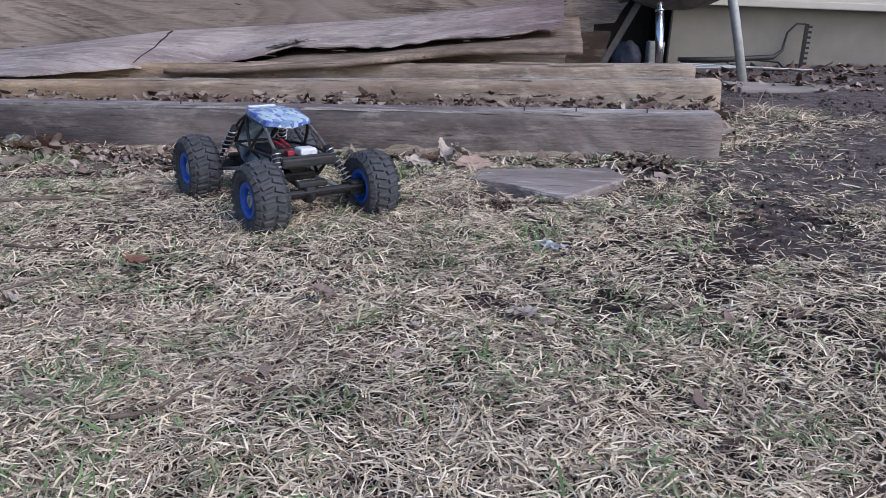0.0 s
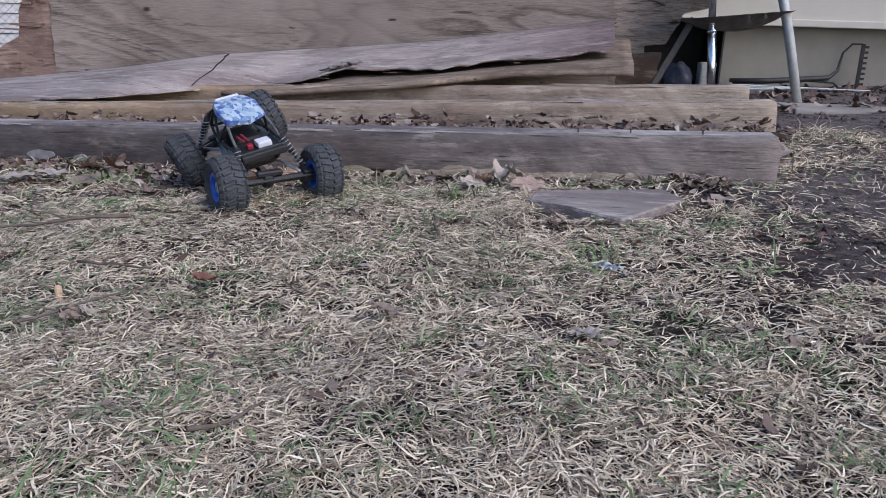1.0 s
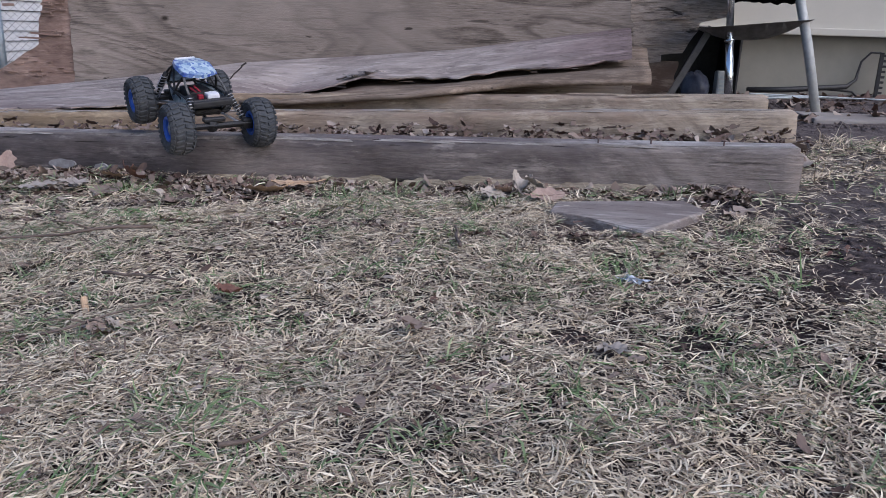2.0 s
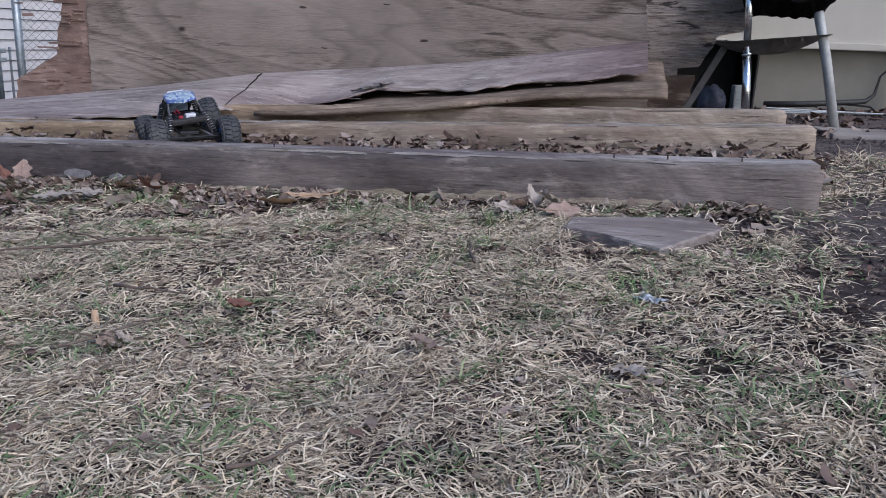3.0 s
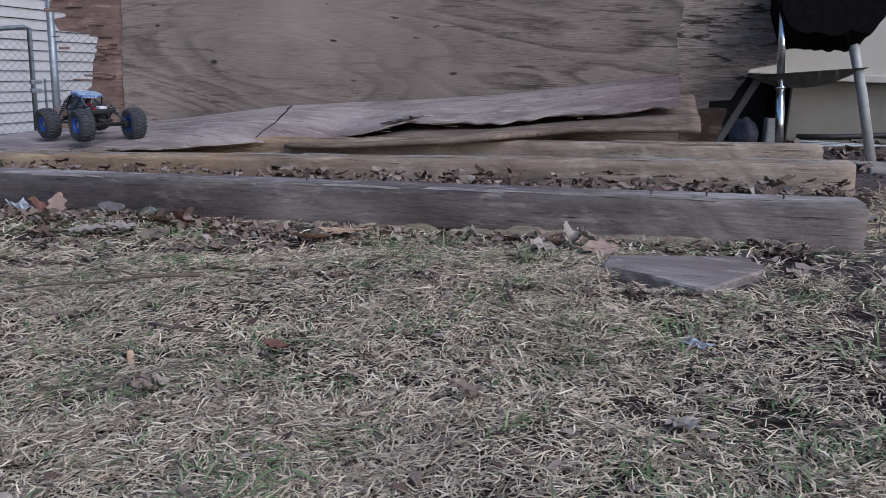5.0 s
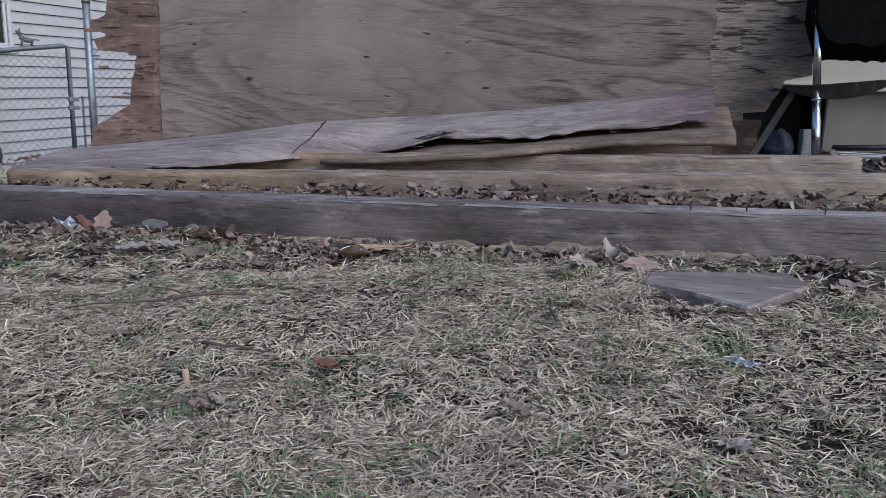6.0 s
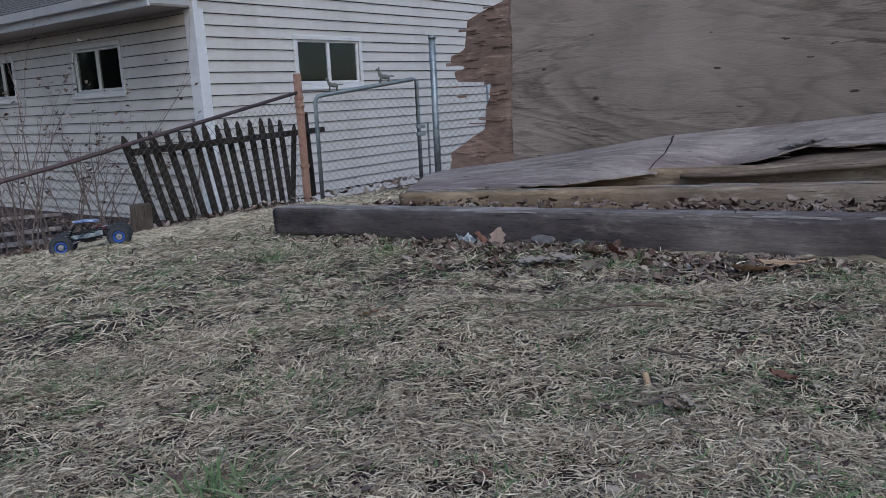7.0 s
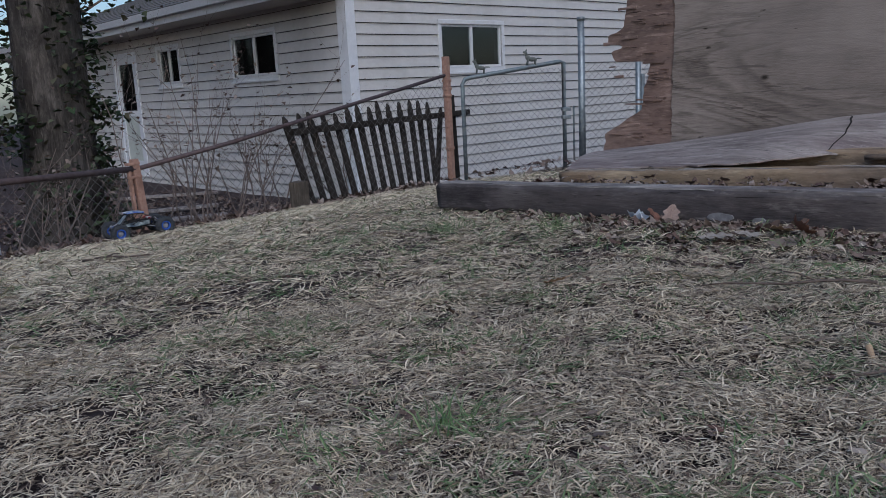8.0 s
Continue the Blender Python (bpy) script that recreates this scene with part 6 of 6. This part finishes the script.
def wheel_parts():
    hub = bmesh.new()
    lathe_y(hub, [(0.003, 0.0150), (0.0075, 0.0145), (0.0085, 0.010), (0.0128, 0.008), (0.0128, -0.002), (0.003, -0.004)], 20)
    for k in range(6):
        a = math.pi / 3 * k
        tube(hub, [(0.0103 * math.cos(a), 0.008, 0.0103 * math.sin(a)), (0.0103 * math.cos(a), 0.0128, 0.0103 * math.sin(a))], 0.0020, 6)
    rim = bmesh.new()
    lathe_y(rim, [(0.0188, 0.0180), (0.0225, 0.0180), (0.0236, 0.0155), (0.0236, -0.0155), (0.0225, -0.0180), (0.0188, -0.0180), (0.0172, -0.015), (0.0168, -0.003), (0.0168, 0.003), (0.0172, 0.014)], 36)
    tyre = bmesh.new()
    lathe_y(tyre, [(0.0228, 0.0150), (0.0255, 0.0190), (0.031, 0.0215), (0.0365, 0.0208), (0.0410, 0.0175), (0.0438, 0.0115), (0.0450, 0.0), (0.0438, -0.0115), (0.0410, -0.0175), (0.0365, -0.0208), (0.031, -0.0215), (0.0255, -0.0190), (0.0228, -0.0150)], 44)
    for k in range(25):
        for s in (1, -1):
            a = 2 * math.pi * (k + (0.5 if s < 0 else 0)) / 25
            m = Matrix.Rotation(a, 4, "Y") @ Matrix.Translation((0, s * 0.0075, 0.0440)) @ Matrix.Rotation(s * 0.28, 4, "Z") @ Matrix.Rotation(-s * 0.16, 4, "X")
            vs = [tyre.verts.new(m @ Vector((x * (0.7 if z > 0 else 1), y * (0.9 if z > 0 else 1), z))) for z in (-0.002, 0.0028) for x, y in ((-0.0037, -0.0070), (0.0037, -0.0070), (0.0037, 0.0070), (-0.0037, 0.0070))]
            for f in ((4, 5, 6, 7), (0, 1, 5, 4), (1, 2, 6, 5), (2, 3, 7, 6), (3, 0, 4, 7)):
                tyre.faces.new([vs[i] for i in f])
            m2 = Matrix.Rotation(a, 4, "Y") @ Matrix.Translation((0, s * 0.0185, 0.0398)) @ Matrix.Rotation(-s * 0.85, 4, "X")
            box(tyre, -0.0030, 0.0030, -0.0035, 0.0035, -0.002, 0.0026, m2)
    return hub, rim, tyre


hub, rim, tyre = wheel_parts()
first = part("wheel", hub, M_SILVER, car, "silver hub with six bolts", smooth=False)
part("rim", rim, M_RIM, first, "bright blue bead-lock rim", smooth=True)
part("tyre", tyre, M_TYRE, first, "chunky black treaded tyre", smooth=False)
wheels = {}
for key, sx, sy in (("RL", -1, 1), ("RR", -1, -1), ("FL", 1, 1), ("FR", 1, -1)):
    w = first if key == "RL" else copy_thing(first, Matrix())
    w.parent = car
    wheels[key] = (w, sx * BASE / 2, sy * TRACK / 2, 0 if sy > 0 else 180)


def axle(name, s):
    bm = bmesh.new()
    tube(bm, [(0, -TRACK / 2 + 0.010, 0), (0, TRACK / 2 - 0.010, 0)], 0.0058, 10)
    for y in (-1, 1):
        soft_box(bm, -0.008, 0.008, y * 0.055 - 0.010, y * 0.055 + 0.010, -0.009, 0.010, bevel=0.002, segments=1)
    bmesh.ops.create_icosphere(bm, subdivisions=2, radius=0.0135, matrix=Matrix.Translation((-0.004 * s, 0.012, 0)) @ Matrix.Diagonal((1.1, 0.9, 1.0, 1)))
    soft_box(bm, -0.018 if s > 0 else -0.006, 0.006 if s > 0 else 0.018, 0.004, 0.020, -0.006, 0.010, bevel=0.002, segments=1)
    soft_box(bm, -0.006, 0.006, -0.012, 0.03, 0.008, 0.016, bevel=0.002, segments=1)
    tube(bm, [(s * 0.012, -0.060, 0.004), (s * 0.014, 0.060, 0.004)], 0.0022, 6)
    return part(name, bm, M_BLACK, car, "black axle housing with centre differential")


rear_axle, front_axle = axle("rear_axle", -1), axle("front_axle", 1)
# tube cage
CAGE = {"roof_rl": (-0.026, 0.031, 0.1405), "roof_fl": (0.045, 0.026, 0.148), "tower_l": (0.064, 0.034, 0.128), "tail_l": (-0.080, 0.036, 0.098), "nose_l": (0.092, 0.026, 0.092), "belt_l": (0.004, 0.040, 0.098), "sill_r": (-0.062, 0.026, 0.062), "sill_f": (0.062, 0.026, 0.062)}


def mir(p, s):
    return (p[0], p[1] * s, p[2])


for s in (1, -1):
    C_ = {k: mir(v, s) for k, v in CAGE.items()}
    for a, b in (("roof_rl", "tail_l"), ("roof_rl", "roof_fl"), ("roof_fl", "nose_l"), ("roof_fl", "tower_l"), ("tower_l", "nose_l"), ("tail_l", "belt_l"), ("belt_l", "nose_l"), ("roof_rl", "belt_l"), ("tail_l", "sill_r"), ("sill_r", "sill_f"), ("sill_f", "nose_l"), ("belt_l", "sill_r"), ("belt_l", "sill_f"), ("roof_fl", "belt_l")):
        bm = bmesh.new()
        p, q = Vector(C_[a]), Vector(C_[b])
        tube(bm, [p, (p + q) / 2 + Vector((0, s * 0.0015, 0.001)), q], 0.0023, 7)
        part("cage_tube", bm, M_CAGE if (a, b) == ("roof_rl", "tail_l") else M_BLACK, car)
for a in ("roof_rl", "roof_fl", "tail_l", "nose_l", "sill_r", "sill_f"):
    bm = bmesh.new()
    tube(bm, [CAGE[a], mir(CAGE[a], -1)], 0.0028, 7)
    part("cross_tube", bm, M_BLACK, car)
bm = bmesh.new()
soft_box(bm, -0.062, 0.062, -0.024, 0.024, 0.054, 0.068, bevel=0.004)
soft_box(bm, -0.018, 0.03, -0.018, 0.018, 0.040, 0.056, bevel=0.004)
part("skid_plate", bm, M_BLACK, car, "black chassis and skid plate")
bm = bmesh.new()
soft_box(bm, -0.086, -0.030, -0.034, 0.034, 0.088, 0.096, bevel=0.003)
soft_box(bm, -0.094, -0.084, -0.038, 0.038, 0.084, 0.100, bevel=0.004)
part("rear_tray", bm, M_BLACK, car, "black rear tray and bumper")
bm = bmesh.new()
soft_box(bm, -0.074, -0.052, -0.020, 0.003, 0.0965, 0.109, bevel=0.003)
box(bm, -0.0786, -0.0782, -0.018, -0.010, 0.100, 0.106)
part("control_box", bm, M_ESC, car, "white control box")
bm = bmesh.new()
soft_box(bm, -0.066, -0.054, 0.008, 0.018, 0.0965, 0.106, bevel=0.002)
tube(bm, [(-0.06, 0.012, 0.112), (-0.045, 0.018, 0.122), (-0.03, 0.012, 0.112)], 0.0018, 6)
tube(bm, [(-0.06, 0.02, 0.112), (-0.04, 0.024, 0.118), (-0.028, 0.018, 0.108)], 0.0018, 6)
part("wiring", bm, M_RED, car, "red connector and leads")
bm = bmesh.new()
soft_box(bm, -0.022, 0.040, -0.022, 0.022, 0.068, 0.100, bevel=0.006)
tube(bm, [(-0.03, 0.0, 0.078), (-0.055, 0.0, 0.078)], 0.0135, 14)
part("motor_box", bm, M_BLACK, car, "black motor and gearbox")
bm = bmesh.new()
pts = ((-0.044, 0.0, 0.141), (-0.032, 0.033, 0.1455), (0.010, 0.036, 0.1545), (0.048, 0.027, 0.1555), (0.058, 0.0, 0.156), (0.048, -0.027, 0.1555), (0.010, -0.036, 0.1545), (-0.032, -0.033, 0.1455))
top = [bm.verts.new((x, y * 0.92, z + 0.004)) for x, y, z in pts]
mid = bm.verts.new((0.012, 0, 0.1615))
low = [bm.verts.new((x, y, z - 0.004)) for x, y, z in pts]
for k in range(8):
    bm.faces.new((top[k], top[(k + 1) % 8], mid))
    bm.faces.new((low[k], low[(k + 1) % 8], top[(k + 1) % 8], top[k]))
bm.faces.new(low[::-1])
part("roof_panel", bm, M_ROOF, car, "blue and white printed roof panel")
for s in (1, -1):
    bm = bmesh.new()
    vs = [bm.verts.new((x, s * y, z)) for x, y, z in ((-0.050, 0.035, 0.068), (0.010, 0.041, 0.066), (0.062, 0.031, 0.070), (0.086, 0.028, 0.090), (0.004, 0.042, 0.098), (-0.052, 0.038, 0.093))]
    bm.faces.new(vs)
    bmesh.ops.solidify(bm, geom=bm.faces[:], thickness=0.0015)
    part("side_panel", bm, M_SIDE, car, "grey and blue printed side panel")
bm = bmesh.new()
vs = [bm.verts.new(p) for p in ((0.048, 0.028, 0.1405), (0.094, 0.025, 0.0945), (0.094, -0.025, 0.0945), (0.048, -0.028, 0.1405))]
bm.faces.new(vs)
bmesh.ops.solidify(bm, geom=bm.faces[:], thickness=0.0015)
part("bonnet_panel", bm, M_SIDE, car, "grey and blue printed bonnet")
for sx in (1, -1):
    for sy in (1, -1):
        a, b = Vector((sx * (0.064 if sx > 0 else 0.070), sy * 0.036, 0.126 if sx > 0 else 0.110)), Vector((sx * 0.108, sy * 0.050, R + 0.004))
        bm = bmesh.new()
        tube(bm, [a, a + (b - a) * 0.55], 0.0052, 10)
        tube(bm, [a + (b - a) * 0.5, b], 0.0026, 8)
        sh = part("shock", bm, M_BLACK, car, "black shock absorber", smooth=True)
        bm = bmesh.new()
        d = (b - a).normalized()
        o1 = d.orthogonal().normalized()
        o2 = d.cross(o1)
        tube(bm, [a + (b - a) * (0.10 + 0.84 * i / 84) + (o1 * math.cos(i * 0.6) + o2 * math.sin(i * 0.6)) * 0.0064 for i in range(85)], 0.0011, 5)
        part("spring", bm, M_COIL, sh, "silver coil spring")
        bm = bmesh.new()
        tube(bm, [(sx * 0.03, sy * 0.016, 0.058), (sx * 0.07, sy * 0.034, 0.050), (sx * 0.106, sy * 0.046, R - 0.004)], 0.0026, 7)
        part("lower_link", bm, M_SILVER, car, "silver suspension link", smooth=True)
    bm = bmesh.new()
    tube(bm, [(sx * 0.034, 0.006, 0.052), (sx * 0.108, 0.012, R + 0.002)], 0.0034, 8)
    part("drive_shaft", bm, M_BLACK, car, smooth=True)

bm = bmesh.new()
soft_box(bm, 0.050, 0.057, -0.020, 0.020, 0.157, 0.162, bevel=0.0015, segments=1)
part("light_bar", bm, M_ESC, car, "white light bar over the windscreen")
bm = bmesh.new()
tube(bm, [(0.118, -0.034, 0.088), (0.130, -0.022, 0.080), (0.130, 0.022, 0.080), (0.118, 0.034, 0.088)], 0.003, 8)
tube(bm, [(0.092, 0.022, 0.09), (0.130, 0.02, 0.080)], 0.0026, 6)
tube(bm, [(0.092, -0.022, 0.09), (0.130, -0.02, 0.080)], 0.0026, 6)
part("front_bumper", bm, M_SILVER, car, "silver tube front bumper")

# the body sits low between the wheels
for ob in car.children:
    if ob.name.split(".")[0] not in ("wheel", "rear_axle", "front_axle", "lower_link", "drive_shaft"):
        for v in ob.data.vertices:
            v.co.z = body_z(v.co.z)
        for sub in ob.children:
            for v in sub.data.vertices:
                v.co.z = body_z(v.co.z)

# seconds, x, y, height, heading, pitch, roll, roll of the front and of the rear axle
DRIVE = [
    (0, 0.80, 0.123, -0.050, 43, 0.7, -0.9, 0, 0),
    (0.2, 0.848, 0.174, -0.048, 43, -0.5, -3, -3, 2),
    (0.5, 0.931, 0.268, -0.042, 41.4, -3.8, -10.6, -10.4, 7.7),
    (1, 0.985, 0.33, -0.033, 43.8, -8.9, -14, -14, 10.5),
    (1.5, 1.068, 0.462, -0.018, 48.6, -13.4, -10, -5.4, 2.9),
    (2.0, 1.20, 0.58, 0.028, 47, -9, -5, 0, 3),
    (2.5, 1.37, 0.70, 0.022, 42, 5, -6, -4, 4),
    (3, 1.475, 0.792, -0.034, 38, -1, -9, -7.4, 6.5),
    (3.5, 1.505, 0.815, -0.026, 40.6, -11, -23, -6, 17),
    (4, 1.555, 0.915, 0.004, 41.7, -14.8, -3.3, -1.3, 0.5),
    (4.2, 1.60, 0.957, 0.002, 33, -8.4, -12.7, 1.7, -4.9),
    (4.5, 1.745, 1.118, 0.010, 46.9, 2, -7.1, -7.4, 5.6),
    (5.2, 1.85, 1.55, 0.012, 66, 0, -3, -3, 2),
    (5.8, 1.845, 1.936, -0.022, 80, 3, 0, 0, 0),
    (6.15, 1.79, 2.30, -0.13, 94, 9, 0, 0, 0),
    (6.5, 1.65, 2.63, None, 116, -1, 0, 0, 0),
    (6.7, 1.53, 2.82, None, 130, 1, 0, 0, 0),
    (7.0, 1.305, 3.15, -0.286, 147, 6, 2, 0, 0),
    (7.2, 1.30, 3.385, -0.322, 150, 4, 3, 0, 0),
    (7.4, 1.27, 3.61, -0.350, 153, 4.5, 2, 0, 0),
    (7.6, 1.25, 3.79, -0.385, 160, 6, 0, 0, 0),
    (7.8, 1.165, 3.93, -0.405, 168, 3, 0, 0, 0),
    (8, 1.075, 4.00, -0.402, 176, 3, 0, 0, 0),
]


def motions():
    rows = [[v if v is not None else zg(r[1], r[2]) + (0.0 if r[0] < 7.7 else 0.012) for v in r] for r in DRIVE]
    walk(car, [(r[0], pose(*r[1:4], r[6], r[5], r[4])) for r in rows])
    times = [r[0] for r in rows]
    cols = list(zip(*rows))
    for ob, x, c in ((front_axle, BASE / 2, 7), (rear_axle, -BASE / 2, 8)):
        walk(ob, [(r[0], pose(x, 0, R, r[c], 0, 0)) for r in rows])
    steps = [k / FPS for k in range(8 * FPS + 1)]
    far = np.cumsum([0.0] + [math.dist(p, q) for p, q in zip(list(zip(*cols[1:3])), list(zip(*cols[1:3]))[1:])])
    for w, x, y, flip in wheels.values():
        c = 7 if x > 0 else 8
        out = []
        for t in steps:
            spin = math.degrees(float(np.interp(t, times, far)) / R)
            a = float(np.interp(t, times, cols[c]))
            out.append((t, pose(x, 0, R, a) @ Matrix.Translation((0, y, 0)) @ pose(0, 0, 0, 0, spin) @ pose(0, 0, 0, 0, 0, flip)))
        walk(w, out)


motions()
